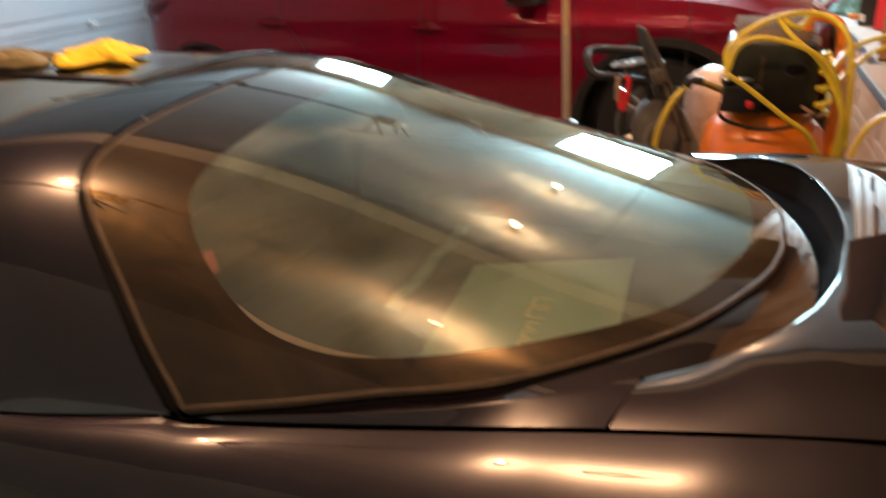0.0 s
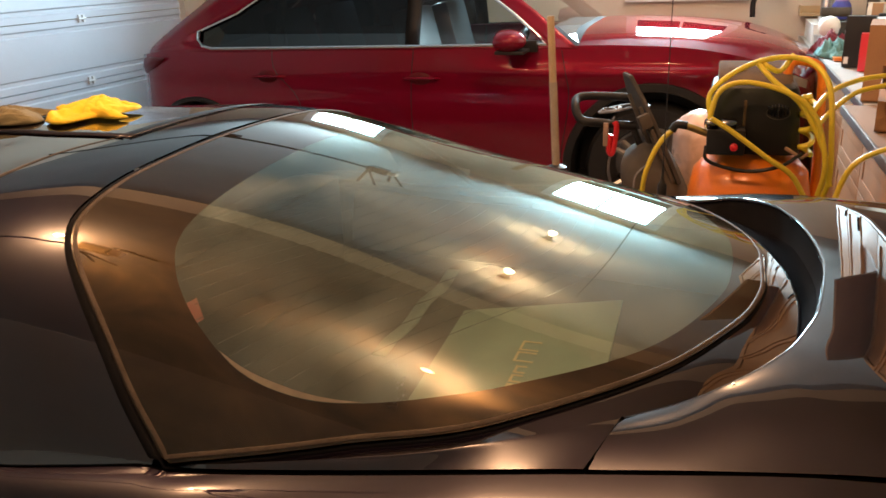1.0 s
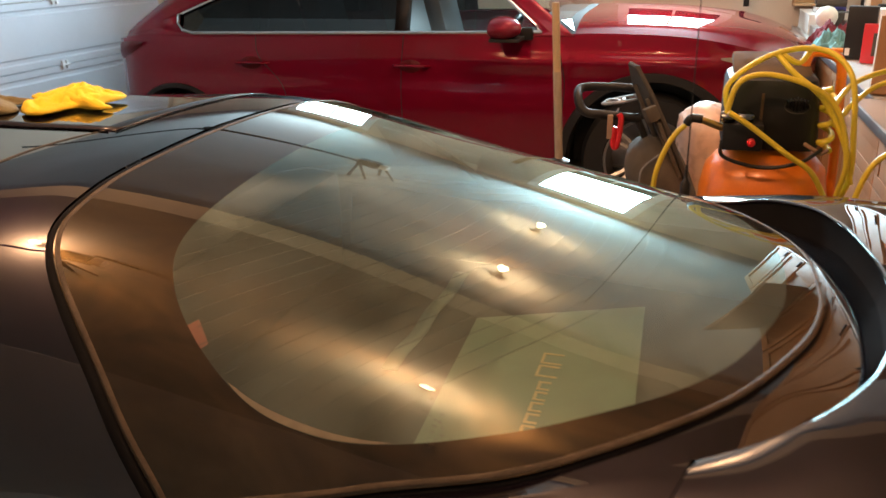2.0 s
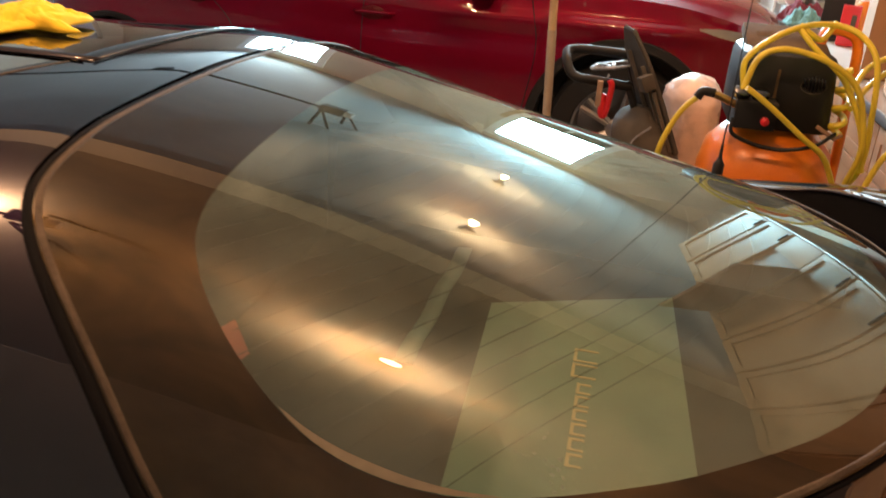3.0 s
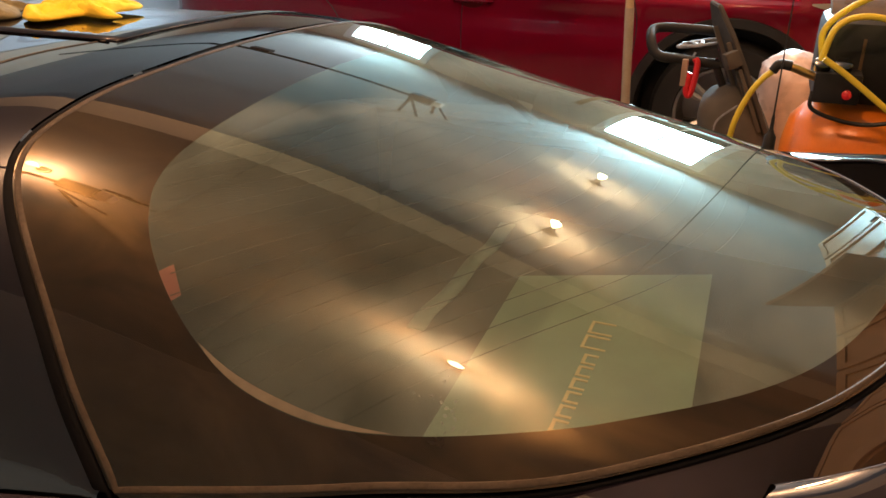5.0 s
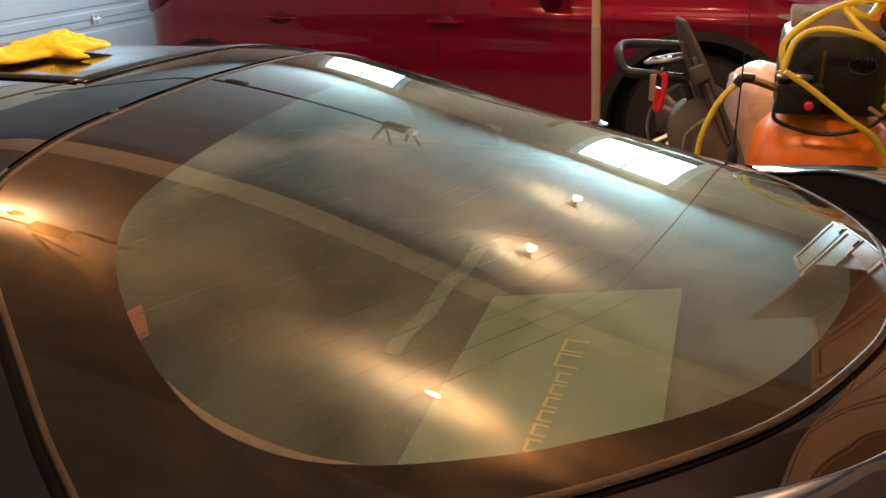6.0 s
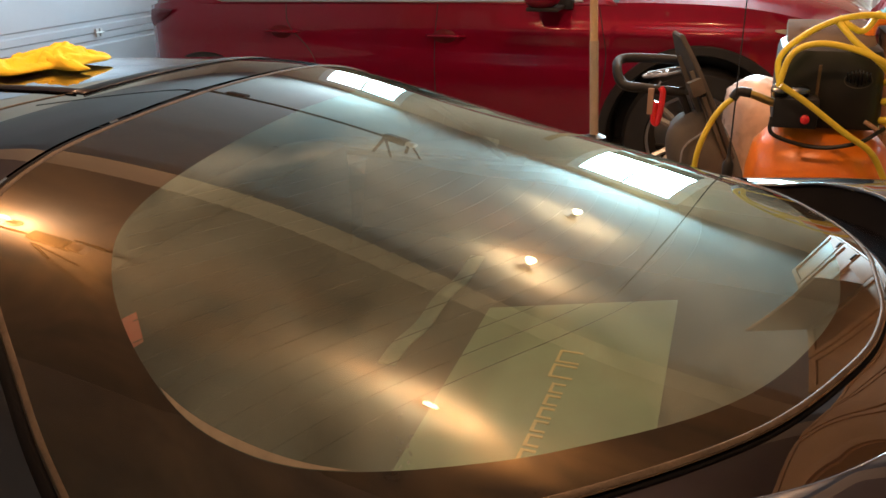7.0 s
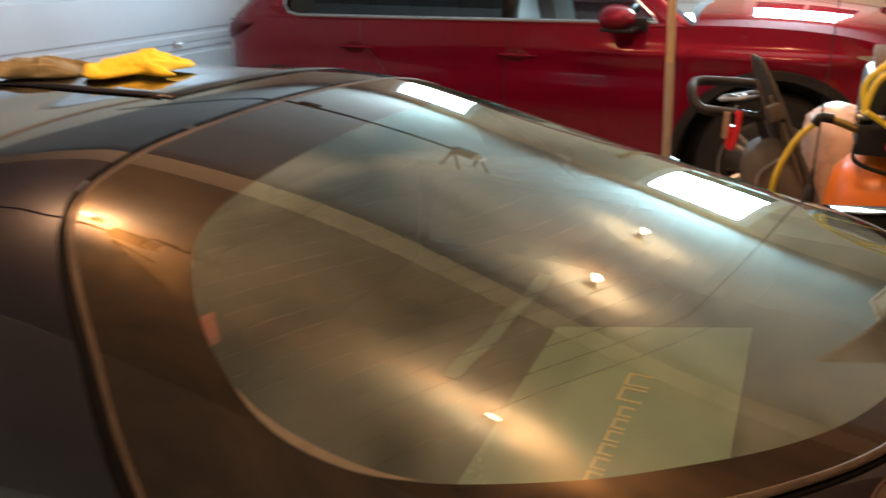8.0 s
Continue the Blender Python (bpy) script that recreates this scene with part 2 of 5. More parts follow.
def box(x0, y0, z0, x1, y1, z1, bevel=0.0, m=None):
    bm = bmesh.new()
    bmesh.ops.create_cube(bm, size=1)
    bmesh.ops.transform(bm, matrix=Matrix.Translation(((x0 + x1) / 2, (y0 + y1) / 2, (z0 + z1) / 2)) @ Matrix.Diagonal((abs(x1 - x0), abs(y1 - y0), abs(z1 - z0), 1)), verts=bm.verts)
    if bevel:
        bmesh.ops.bevel(bm, geom=bm.edges[:], offset=bevel, segments=2, affect="EDGES", profile=0.7)
    if m:
        bmesh.ops.transform(bm, matrix=m, verts=bm.verts)
    return bm


def tube(points, r, n=8, closed=False, caps=True, flat=1.0):
    """A round bar along a polyline; r: a radius, or one for each point."""
    P = [Vector(p) for p in points]
    R = r if isinstance(r, (list, tuple)) else [r] * len(P)
    bm = bmesh.new()
    rings, up = [], None
    for i, p in enumerate(P):
        a, b = (P[i - 1] if i or closed else p), (P[(i + 1) % len(P)] if i + 1 < len(P) or closed else p)
        d = (b - a).normalized()
        if up is None:
            up = Vector((0, 0, 1)) if abs(d.z) < 0.9 else Vector((1, 0, 0))
        s = d.cross(up).normalized()
        up = s.cross(d).normalized()
        rings.append([bm.verts.new(p + (s * math.cos(k * 2 * math.pi / n) + up * math.sin(k * 2 * math.pi / n) * flat) * R[i]) for k in range(n)])
    pairs = list(zip(rings, rings[1:])) + ([(rings[-1], rings[0])] if closed else [])
    for a, b in pairs:
        for k in range(n):
            bm.faces.new((a[k], a[(k + 1) % n], b[(k + 1) % n], b[k]))
    if caps and not closed:
        bm.faces.new(rings[0][::-1])
        bm.faces.new(rings[-1])
    return bm


def turned(profile, n=32, m=None, caps=True):
    """A turned body about z from (radius, z) pairs."""
    bm = bmesh.new()
    rings = [[bm.verts.new((r * math.cos(2 * math.pi * k / n), r * math.sin(2 * math.pi * k / n), z)) for k in range(n)] for r, z in profile]
    for a, b in zip(rings, rings[1:]):
        for k in range(n):
            bm.faces.new((a[k], a[(k + 1) % n], b[(k + 1) % n], b[k]))
    if caps:
        bm.faces.new(rings[0][::-1])
        bm.faces.new(rings[-1])
    if m:
        bmesh.ops.transform(bm, matrix=m, verts=bm.verts)
    return bm


def mesh_object(name, bm, mat, smooth=True, angle=40):
    bmesh.ops.remove_doubles(bm, verts=bm.verts, dist=1e-5)
    bmesh.ops.recalc_face_normals(bm, faces=bm.faces)
    if smooth:
        lim = radians(angle)
        for f in bm.faces:
            f.smooth = True
        for e in bm.edges:
            if len(e.link_faces) > 2 or (len(e.link_faces) == 2 and e.calc_face_angle(0) > lim):
                e.smooth = False
    me = bpy.data.meshes.new(name)
    bm.to_mesh(me)
    bm.free()
    me.materials.append(mat)
    return new(name, me)


def part(name, bm, mat, parent, label="", solid=0.0, angle=40, smooth=True):
    o = mesh_object(name, bm, mat, smooth, angle)
    o.parent = parent
    if solid:
        sm = o.modifiers.new("solid", "SOLIDIFY")
        sm.thickness, sm.offset = solid, -1
    if label:
        tagged(o, label)
    return o


def thing(name, m, label, category, group=""):
    e = new(name)
    e.matrix_world = m
    e.empty_display_size = 0.1
    return tagged(e, label, category, group)


def structure(name, bm, mat, label, category, smooth=False):
    return tagged(mesh_object(name, bm, mat, smooth), label, category, kind="structure")


# ---- the garage ----
LEFT, RIGHT, NEAR = -3.1, 2.95, -5.0
structure("floor", box(LEFT - 0.3, NEAR - 0.3, -0.15, RIGHT + 0.3, FAR + 0.3, 0), CONCRETE, "grey sealed concrete garage floor", "floor")
structure("ceiling", box(LEFT - 0.3, NEAR - 0.3, CEIL, RIGHT + 0.3, FAR + 0.3, CEIL + 0.15), CEILING, "off-white painted drywall garage ceiling", "ceiling")
RIGHT += 0.06
structure("wall_east", box(RIGHT, NEAR - 0.3, 0, RIGHT + 0.15, FAR + 0.3, CEIL), WALL, "beige painted drywall wall behind the workbench", "wall")
structure("wall_south", box(LEFT - 0.15, NEAR - 0.15, 0, RIGHT, NEAR, CEIL), WALL, "beige painted drywall wall", "wall")
xs = [LEFT - 0.15, WINDOWS[0][0], WINDOWS[0][1], WINDOWS[1][0], WINDOWS[1][1], RIGHT]
bm = merge(*[box(xs[i], FAR, 0, xs[i + 1], FAR + 0.15, CEIL) for i in (0, 2, 4)],
           *[b for wa, wb in WINDOWS for b in (box(wa, FAR, 0, wb, FAR + 0.15, SILL), box(wa, FAR, HEAD, wb, FAR + 0.15, CEIL))])
structure("wall_north", bm, WALL, "beige painted drywall wall with two windows", "wall")
structure("wall_west", merge(box(LEFT - 0.15, NEAR, 2.25, LEFT, FAR, CEIL), box(LEFT - 0.15, 6.75, 0, LEFT, FAR, 2.25), box(LEFT - 0.15, NEAR, 0, LEFT, -2.25, 2.25)), WALL, "beige wall round the garage door", "wall")
for i, (wa, wb) in enumerate(WINDOWS):
    w = tagged(new("window_%d" % (i + 1)), "white framed sash window letting in daylight", "window", kind="structure")
    w.location = ((wa + wb) / 2, FAR, SILL)
    hw, hh = (wb - wa) / 2, HEAD - SILL
    part("window_sill", box(-hw - 0.08, -0.06, -0.05, hw + 0.08, 0.02, -0.01, 0.006), WHITE, w)
    part("window_frame", merge(box(-hw - 0.06, -0.025, -0.0, -hw + 0.03, 0.06, hh + 0.06, 0.004), box(hw - 0.03, -0.025, 0, hw + 0.06, 0.06, hh + 0.06, 0.004),
                               box(-hw + 0.03, -0.025, hh - 0.03, hw - 0.03, 0.06, hh + 0.06, 0.004), box(-hw + 0.03, -0.02, 0, hw - 0.03, 0.06, 0.04, 0.004),
                               box(-hw + 0.03, 0.01, hh / 2 - 0.02, hw - 0.03, 0.05, hh / 2 + 0.02, 0.004), box(-0.012, 0.015, 0.04, 0.012, 0.045, hh - 0.03)), WHITE, w)
    p = part("pane", box(-hw + 0.03, 0.03, 0.04, hw - 0.03, 0.034, hh - 0.03), CLEAR, w)
    p.visible_shadow = False

# added dull sheet outside that keeps the lower part of the windows dim
structure("backdrop", box(LEFT, FAR + 2.2, 0, RIGHT, FAR + 2.3, 2.0), DULL_BACKDROP, "dull unseen backdrop added outside to dim the lower windows", "fence")

gd = tagged(new("garage_door"), "white sectional steel garage door, closed, with hinges", "garage door", kind="structure")
gd.location = (LEFT, 2.25, 0)
DZ = [0.02, 0.255, 0.74, 1.225, 1.71, 2.25]
for a, b in zip(DZ, DZ[1:]):
    prof = [(0.0, a + 0.004), (0.0, a + 0.05), (-0.012, a + 0.062), (-0.012, a + 0.085), (0, a + 0.097), (0, b - 0.097), (-0.012, b - 0.085), (-0.012, b - 0.062), (0, b - 0.05), (0, b - 0.004), (-0.04, b - 0.004), (-0.04, a + 0.004)]
    bm = grid([[(x - 0.02, y, z) for x, z in prof] for y in (-4.5, 4.45)], closed=True)
    part("panel", bm, DOORWHITE, gd, smooth=False)
for z in DZ[1:-1]:
    for y in (-3.2, -1.6, 0.0, 1.6, 3.1):
        part("hinge", merge(box(-0.02, y - 0.035, z - 0.03, -0.005, y - 0.012, z + 0.03, 0.003), box(-0.02, y + 0.012, z - 0.03, -0.005, y + 0.035, z + 0.03, 0.003), tube([(-0.004, y - 0.045, z), (-0.004, y + 0.045, z)], 0.008)), ZINC, gd)

for bx, by in BULBS:
    f = thing("ceiling_light", pose(bx, by, CEIL), "warm bare bulb in a pale porcelain ceiling lampholder", "ceiling light", "ceiling bulbs")
    part("lampholder", turned([(0.045, 0), (0.045, -0.012), (0.022, -0.022), (0.018, -0.07), (0.019, -0.08)], 24), HOLDER, f)
    part("bulb", turned([(0.011, -0.078), (0.015, -0.095), (0.026, -0.12), (0.028, -0.136), (0.022, -0.155), (0.006, -0.163)], 20), BULB, f).visible_shadow = False

# ---- workbench along the east wall ----
BZ = 0.92


def bench_run(x, y, turn, widths, depth, top_material, label):
    """One run of base cabinets under its own worktop; x, y is the front corner of the top."""
    base = pose(x, y, 0, 0, 0, turn)
    y0 = 0.0
    for w in widths:
        c = thing("base_cabinet", base @ Matrix.Translation((0.03, y0, 0)), "tan laminate base cabinet with a drawer and a panel door", "cabinet", "workbench cabinets")
        part("body", box(0, 0.002, 0.09, depth - 0.04, w - 0.002, BZ - 0.04), PANEL, c)
        part("kickboard", box(0.06, 0.004, 0, depth - 0.04, w - 0.004, 0.088), BLACK, c)
        for nm, za, zb in (("drawer_front", 0.70, 0.875), ("door", 0.11, 0.695)):
            part(nm, merge(box(-0.018, 0.004, za, -0.002, w - 0.004, zb, 0.003), box(-0.021, 0.004, za, -0.018, w - 0.004, za + 0.05, 0.001), box(-0.021, 0.004, zb - 0.05, -0.018, w - 0.004, zb, 0.001),
                           box(-0.021, 0.004, za + 0.05, -0.018, 0.06, zb - 0.05), box(-0.021, w - 0.06, za + 0.05, -0.018, w - 0.004, zb - 0.05)), PANEL, c)
        y0 += w
    wt = thing("worktop", base @ Matrix.Translation((0, 0, BZ - 0.038)), label, "worktop")
    part("slab", box(0.01, 0, 0, depth, y0, 0.038, 0.003), top_material, wt)
    part("edge_strip", box(-0.004, 0, 0.004, 0.009, y0, 0.042, 0.006), STEEL, wt)


bench_run(2.264, 2.50, 0, (0.61, 0.61), 0.60, TOP_TAN, "tan laminate worktop with a chrome edge strip")
bench_run(2.349, 3.73, 0, (0.60, 0.60, 0.60, 0.60, 0.60, 0.33), 0.57, TOP, "white laminate worktop with a chrome edge strip")

# ---- dark plum coupe with the large hatch glass ----
CROWN = [(-2.2, 1.12), (-1.7, 1.242), (-1.3, 1.262), (-0.9, 1.225), (-0.6, 1.1736), (-0.3, 1.107), (0, 1.0432), (0.23, 1.0032), (0.5, 0.93)]
ARCHED = [(-1.5, 0.248), (-0.9, 0.094), (-0.5, 0.151), (-0.1, 0.129), (0.25, 0.219)]


def natural(points):
    """Second slopes of a smooth curve through (x, value) pairs, with no jump in its bend."""
    X, Y = np.array(points).T
    n, h = len(X), np.diff(X)
    a, b = np.eye(n), np.zeros(n)
    for i in range(1, n - 1):
        a[i, i - 1:i + 2] = h[i - 1], 2 * (h[i - 1] + h[i]), h[i]
        b[i] = 6 * ((Y[i + 1] - Y[i]) / h[i] - (Y[i] - Y[i - 1]) / h[i - 1])
    return X, Y, h, np.linalg.solve(a, b)


def on_curve(curve, x):
    X, Y, h, m = curve
    x = min(max(x, X[0]), X[-1])
    i = min(max(int(np.searchsorted(X, x)) - 1, 0), len(h) - 1)
    a, c, w = X[i + 1] - x, x - X[i], h[i]
    return float(m[i] * a**3 / (6 * w) + m[i + 1] * c**3 / (6 * w) + (Y[i] / w - m[i] * w / 6) * a + (Y[i + 1] / w - m[i + 1] * w / 6) * c)


CROWN_CURVE, ARCHED_CURVE = natural(CROWN), natural(ARCHED)


def ease(k):
    k = min(1, max(0, k))
    return k * k * (3 - 2 * k)


def shell(u, v, lift=0.0):
    """The upper shell of the coupe: u to its rear, v across."""
    return Vector((u, v, on_curve(CROWN_CURVE, u) - on_curve(ARCHED_CURVE, u) * v * v + 0.019 * v**4 - 0.814 * abs(v) ** 6 - 0.021 * ease((-0.95 - u) / 0.38) + lift))


def both(half):
    """A half outline from the front middle round to the rear middle, made whole."""
    return [*half, *[(u, -v) for u, v in reversed(half[:-1])]]


def flat_spline(points, n=16):
    return [(p.x, p.y) for p in through_points([(u, v, 0) for u, v in points], n)]


EDGE = flat_spline([(-0.571, -0.766), (-0.34, -0.701), (-0.13, -0.622), (0.062, -0.459), (0.177, -0.266), (0.22, -0.12), (0.225, 0)], 14)
ARCH = flat_spline([(-0.91, 0), (-0.907, -0.195), (-0.9, -0.407), (-0.858, -0.565), (-0.683, -0.704), (-0.571, -0.766)], 14)
GLASS = both(ARCH[:-1] + EDGE)
BAND = both(flat_spline([(-0.731, 0), (-0.724, -0.306), (-0.712, -0.47), (-0.676, -0.554), (-0.608, -0.618), (-0.516, -0.662), (-0.43, -0.672), (-0.34, -0.661), (-0.229, -0.623), (-0.118, -0.563), (0.008, -0.457), (0.094, -0.334), (0.158, -0.155), (0.172, 0)], 10))
SEAM = [(-4.0, 0.70), (-3.0, 0.80), (-2.0, 0.838), (-0.95, 0.842), (-0.811, 0.819), (-0.721, 0.801), (-0.65, 0.786), (-0.6, 0.777), (-0.567, 0.779), (-0.538, 0.779), (-0.479, 0.772), (-0.337, 0.744), (-0.145, 0.705), (-0.039, 0.677), (0.064, 0.662), (0.133, 0.657), (0.217, 0.645), (0.301, 0.635), (0.45, 0.612), (0.668, 0.56)]
SEAM_Z = [(-4.0, 0.66), (-3.3, 0.80), (-2.4, 0.905), (-1.2, 0.905), (-0.95, 0.905), (-0.811, 0.905), (-0.721, 0.91), (-0.65, 0.915), (-0.6, 0.919), (-0.567, 0.92), (-0.479, 0.926), (-0.337, 0.933), (-0.145, 0.945), (-0.039, 0.948), (0.064, 0.957), (0.133, 0.966), (0.217, 0.973), (0.301, 0.978), (0.668, 0.975)]
OUT = [(-4.06, 0.55), (-3.9, 0.74), (-3.5, 0.86), (-2.8, 0.94), (-1.5, 0.945), (-0.3, 0.95), (0.3, 0.90), (0.62, 0.82), (0.8, 0.68)]

coupe = thing("coupe", pose(1.6, 1.274, 0, 0, 0, -1.3), "dark plum metallic sports coupe with a large tinted hatch glass", "car")


def match_outlines(outer, inner, n):
    """Both outlines cut at the same angles about the glass's middle."""
    def at(loop, ang):
        best = None
        for (a, b), (c, d) in zip(loop, loop[1:] + loop[:1]):
            p, q = Vector((a + 0.33, b)), Vector((c + 0.33, d))
            w = Vector((math.cos(ang), math.sin(ang)))
            den = w.cross(q - p)
            if abs(den) < 1e-9:
                continue
            t = p.cross(q - p) / den
            k = -w.cross(p) / den
            if t > 0 and -1e-6 <= k <= 1 + 1e-6:
                best = t if best is None else max(best, t)
        return Vector((-0.33 + best * math.cos(ang), best * math.sin(ang)))
    angs = [2 * math.pi * i / n for i in range(n)]
    return [at(outer, a) for a in angs], [at(inner, a) for a in angs]


def offset_loop(loop, d):
    n, out = len(loop), []
    for i in range(n):
        a, b = Vector(loop[i - 1]), Vector(loop[(i + 1) % n])
        t = (b - a).normalized()
        out.append((loop[i][0] + t.y * d, loop[i][1] - t.x * d))
    return out


OUTER_RING, INNER_RING = match_outlines(offset_loop(GLASS, 0.0045), BAND, 320)
rows = [[shell(*(Vector((-0.33, 0)).lerp(p, k / 40)), 0.004) for p in INNER_RING] for k in range(1, 41)]
bm = grid(rows, closed=True)
bm.verts.ensure_lookup_table()
first_ring = [bm.verts[i] for i in range(320)]
hub = bm.verts.new(shell(-0.33, 0, 0.004))
for i in range(320):
    bm.faces.new((hub, first_ring[(i + 1) % 320], first_ring[i]))
hatch_glass = part("hatch_glass", bm, HATCH_GLASS, coupe, "green tinted hatch window, hazy with dust and a painted orange glow", angle=80)
hatch_glass.visible_shadow = False
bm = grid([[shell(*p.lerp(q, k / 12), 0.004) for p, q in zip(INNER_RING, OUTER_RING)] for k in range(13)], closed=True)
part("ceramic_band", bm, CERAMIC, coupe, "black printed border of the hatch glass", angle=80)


# matt black strip added under the mouldings to keep their slot dark
part("seal_bed", grid([[shell(u, v, z) for u, v in offset_loop(GLASS, d)] for d, z in ((-0.006, 0.0005), (0.004, -0.002), (0.007, -0.0055))], closed=True), WIRE, coupe)
part("inner_seal", tube([shell(u, v, 0.003) for u, v in offset_loop(GLASS, -0.001)], 0.0044, 8, closed=True, flat=0.6), SEAL_AND_GLINT, coupe, "dusty worn rubber moulding round the glass")
gasket = [b if u < -0.58 else a for (u, v), a, b in zip(GLASS, offset_loop(GLASS, 0.0055), offset_loop(GLASS, 0.009))]
part("outer_seal", tube([shell(u, v, -0.001) for u, v in gasket], [0.0085 if u < -0.585 else 0.003 for u, v in gasket], 8, closed=True, flat=0.4), TROUGH, coupe)

# roof and sail panels, one skin up to the arch of the glass
arch = resample([(u, v, 0) for u, v in both(ARCH[::-1][:-1] + [ARCH[0]])], 121)
arch = [Vector((p.x - 0.010 * (1 - abs(p.y) / 0.9), p.y)) for p in arch]
rows = []
for k in range(49):
    t = k / 48
    row = []
    for p in arch:
        side = p.y / 0.788
        u = p.x * (1 - t) + (-1.72) * t
        v = p.y + (side * (spline(SEAM, u - 0.016) - 0.003) - p.y) * min(1, t * 12)
        row.append(shell(u - 0.016, v))
    rows.append(row)
part("roof", grid(rows), PLUM, coupe, angle=80)
for sg, col in ((-1, 0), (1, -1)):
    top = [r[col] for r in rows]
    low = [Vector((p.x, sg * (spline(SEAM, p.x) - 0.001), spline(SEAM_Z, p.x) + 0.002)) for p in top]
    part("sail_skirt", grid([top, [a.lerp(b, 0.5) + Vector((0, sg * 0.003, 0)) for a, b in zip(top, low)], low]), PLUM, coupe)

# lifted roof panel with its black seal
pan = [[shell(-1.075 - 0.55 * i / 16, -0.14 + 0.72 * j / 24, 0.002) for j in range(25)] for i in range(17)]
part("roof_panel", grid(pan), PLUM, coupe, "lift-out roof panel in body colour", angle=80, solid=0.002)
part("panel_seal", tube([shell(-1.63, -0.155, 0.001), *[shell(-1.62 + 0.54 * i / 10, -0.152, 0.001) for i in range(11)]], 0.0022, 8, flat=0.4), WIRE, coupe)
part("panel_seal", tube([shell(-1.064, -0.15 + 0.72 * i / 20, 0.001) for i in range(21)], 0.0014, 6, flat=0.5), WIRE, coupe)
# roof bar seam; the tan colour stands in for its bright reflection
BAR_SEAM = [(0.13, -1.095), (0.25, -1.136), (0.36, -1.152), (0.46, -1.165), (0.54, -1.172), (0.66, -1.18)]
bar_v = [-0.13 - 0.52 * i / 26 for i in range(27)]
part("roof_bar_glint", tube([shell(spline(BAR_SEAM, -v), v, 0.0005) for v in bar_v], [0.002 + 0.004 * i / 26 for i in range(27)], 8, flat=0.4), SEAL_AND_GLINT, coupe, "seam across the roof bar with its tan reflection painted in")

# hatch lid round the glass, with the spoiler
LIP = through_points([(0.037, -0.561, 0.975), (0.088, -0.537, 0.985), (0.13, -0.517, 0.997), (0.1645, -0.494, 1.008), (0.1985, -0.462, 1.016), (0.231, -0.421, 1.023), (0.258, -0.377, 1.028), (0.281, -0.314, 1.03), (0.302, -0.24, 1.032), (0.322, -0.095, 1.034), (0.328, 0, 1.034)], 6)
LIP = LIP + [Vector((p.x, -p.y, p.z)) for p in reversed(LIP[:-1])]
TAIL = through_points([(0.004, -0.665, 0.953), (0.133, -0.653, 0.968), (0.30, -0.631, 0.980), (0.45, -0.608, 0.986), (0.611, -0.53, 0.998), (0.68, -0.32, 1.0), (0.71, 0, 1.0)], 10)
TAIL = TAIL + [Vector((p.x, -p.y, p.z)) for p in reversed(TAIL[:-1])]
lip, tail = resample(LIP, 161), resample(TAIL, 161)
rows = []
for k in range(33):
    t = k / 32
    rows.append([Vector((a.x + (b.x - a.x) * t, a.y + (b.y - a.y) * t, a.z + (b.z - a.z) * t ** 1.6 + 0.006 * math.sin(math.pi * t) * min(1, (b - a).length / 0.25))) for a, b in zip(lip, tail)])
part("spoiler", grid(rows), PLUM, coupe, "wide body-coloured spoiler wrapping the hatch", angle=60)
foot = [Vector((p.x - 0.003 - 0.003 * ease((p.x - 0.03) / 0.1), p.y * (1 - 0.016 * ease((p.x - 0.03) / 0.15)), LIP[0].z - 0.0005 - 0.022 * ease((p.x - 0.03) / 0.2) + 0.022 * ease((p.x - 0.20) / 0.13))) for p in LIP]
half = [p for p in offset_loop(both(EDGE), 0.0055)[1:len(EDGE)]]
front_half = [Vector(shell(u, v, -0.003)) for u, v in half if u < 0.0]
rear_half = [Vector(shell(u, v, -0.003)) for u, v in half if u >= 0.0]
GAP_TOP = Vector((0.034, -0.5625, 0.9745))
crease = resample(through_points([(-0.564, -0.782, 0.929), (-0.459, -0.760, 0.937), (-0.303, -0.722, 0.951), (-0.167, -0.681, 0.965), GAP_TOP], 10), 41)
seam_run = resample([(u, -spline(SEAM, u) + 0.003, spline(SEAM_Z, u) + 0.004) for u in [-0.57 + 0.57 * k / 20 for k in range(21)]], 41)
fl, fh = resample(front_half, 41), resample(foot[:len(foot) // 2 + 1], 61)
rl = resample([front_half[-1]] + rear_half, 61)
for sg in (1, -1):
    mir = Vector((1, sg, 1))
    cols = list(zip(fl, crease)) + list(zip(rl[1:], fh[1:]))
    part("hatch_deck", grid([[Vector((a.x + (b.x - a.x) * k / 14, sg * (a.y + (b.y - a.y) * k / 14), a.z + (b.z - a.z) * (k / 14) ** 1.25)) for a, b in cols] for k in range(15)]), PLUM, coupe, angle=60)
    part("hatch_flank", grid([[Vector((b.x + (c.x - b.x) * k / 12, sg * (b.y + (c.y - b.y) * k / 12), b.z + (c.z - b.z) * (k / 12) ** 1.25)) for b, c in zip(crease, seam_run)] for k in range(13)]), PLUM, coupe, angle=35)
part("spoiler_edge", tube([p + Vector((0.001, 0, -0.004)) for p in resample(LIP, 161)], 0.0045, 10), PLUM, coupe)
part("spoiler_wall", grid([[p for p in LIP], [p.lerp(q, 0.5) + Vector((0.006, 0, 0)) for p, q in zip(LIP, foot)], foot]), TROUGH, coupe, angle=60)
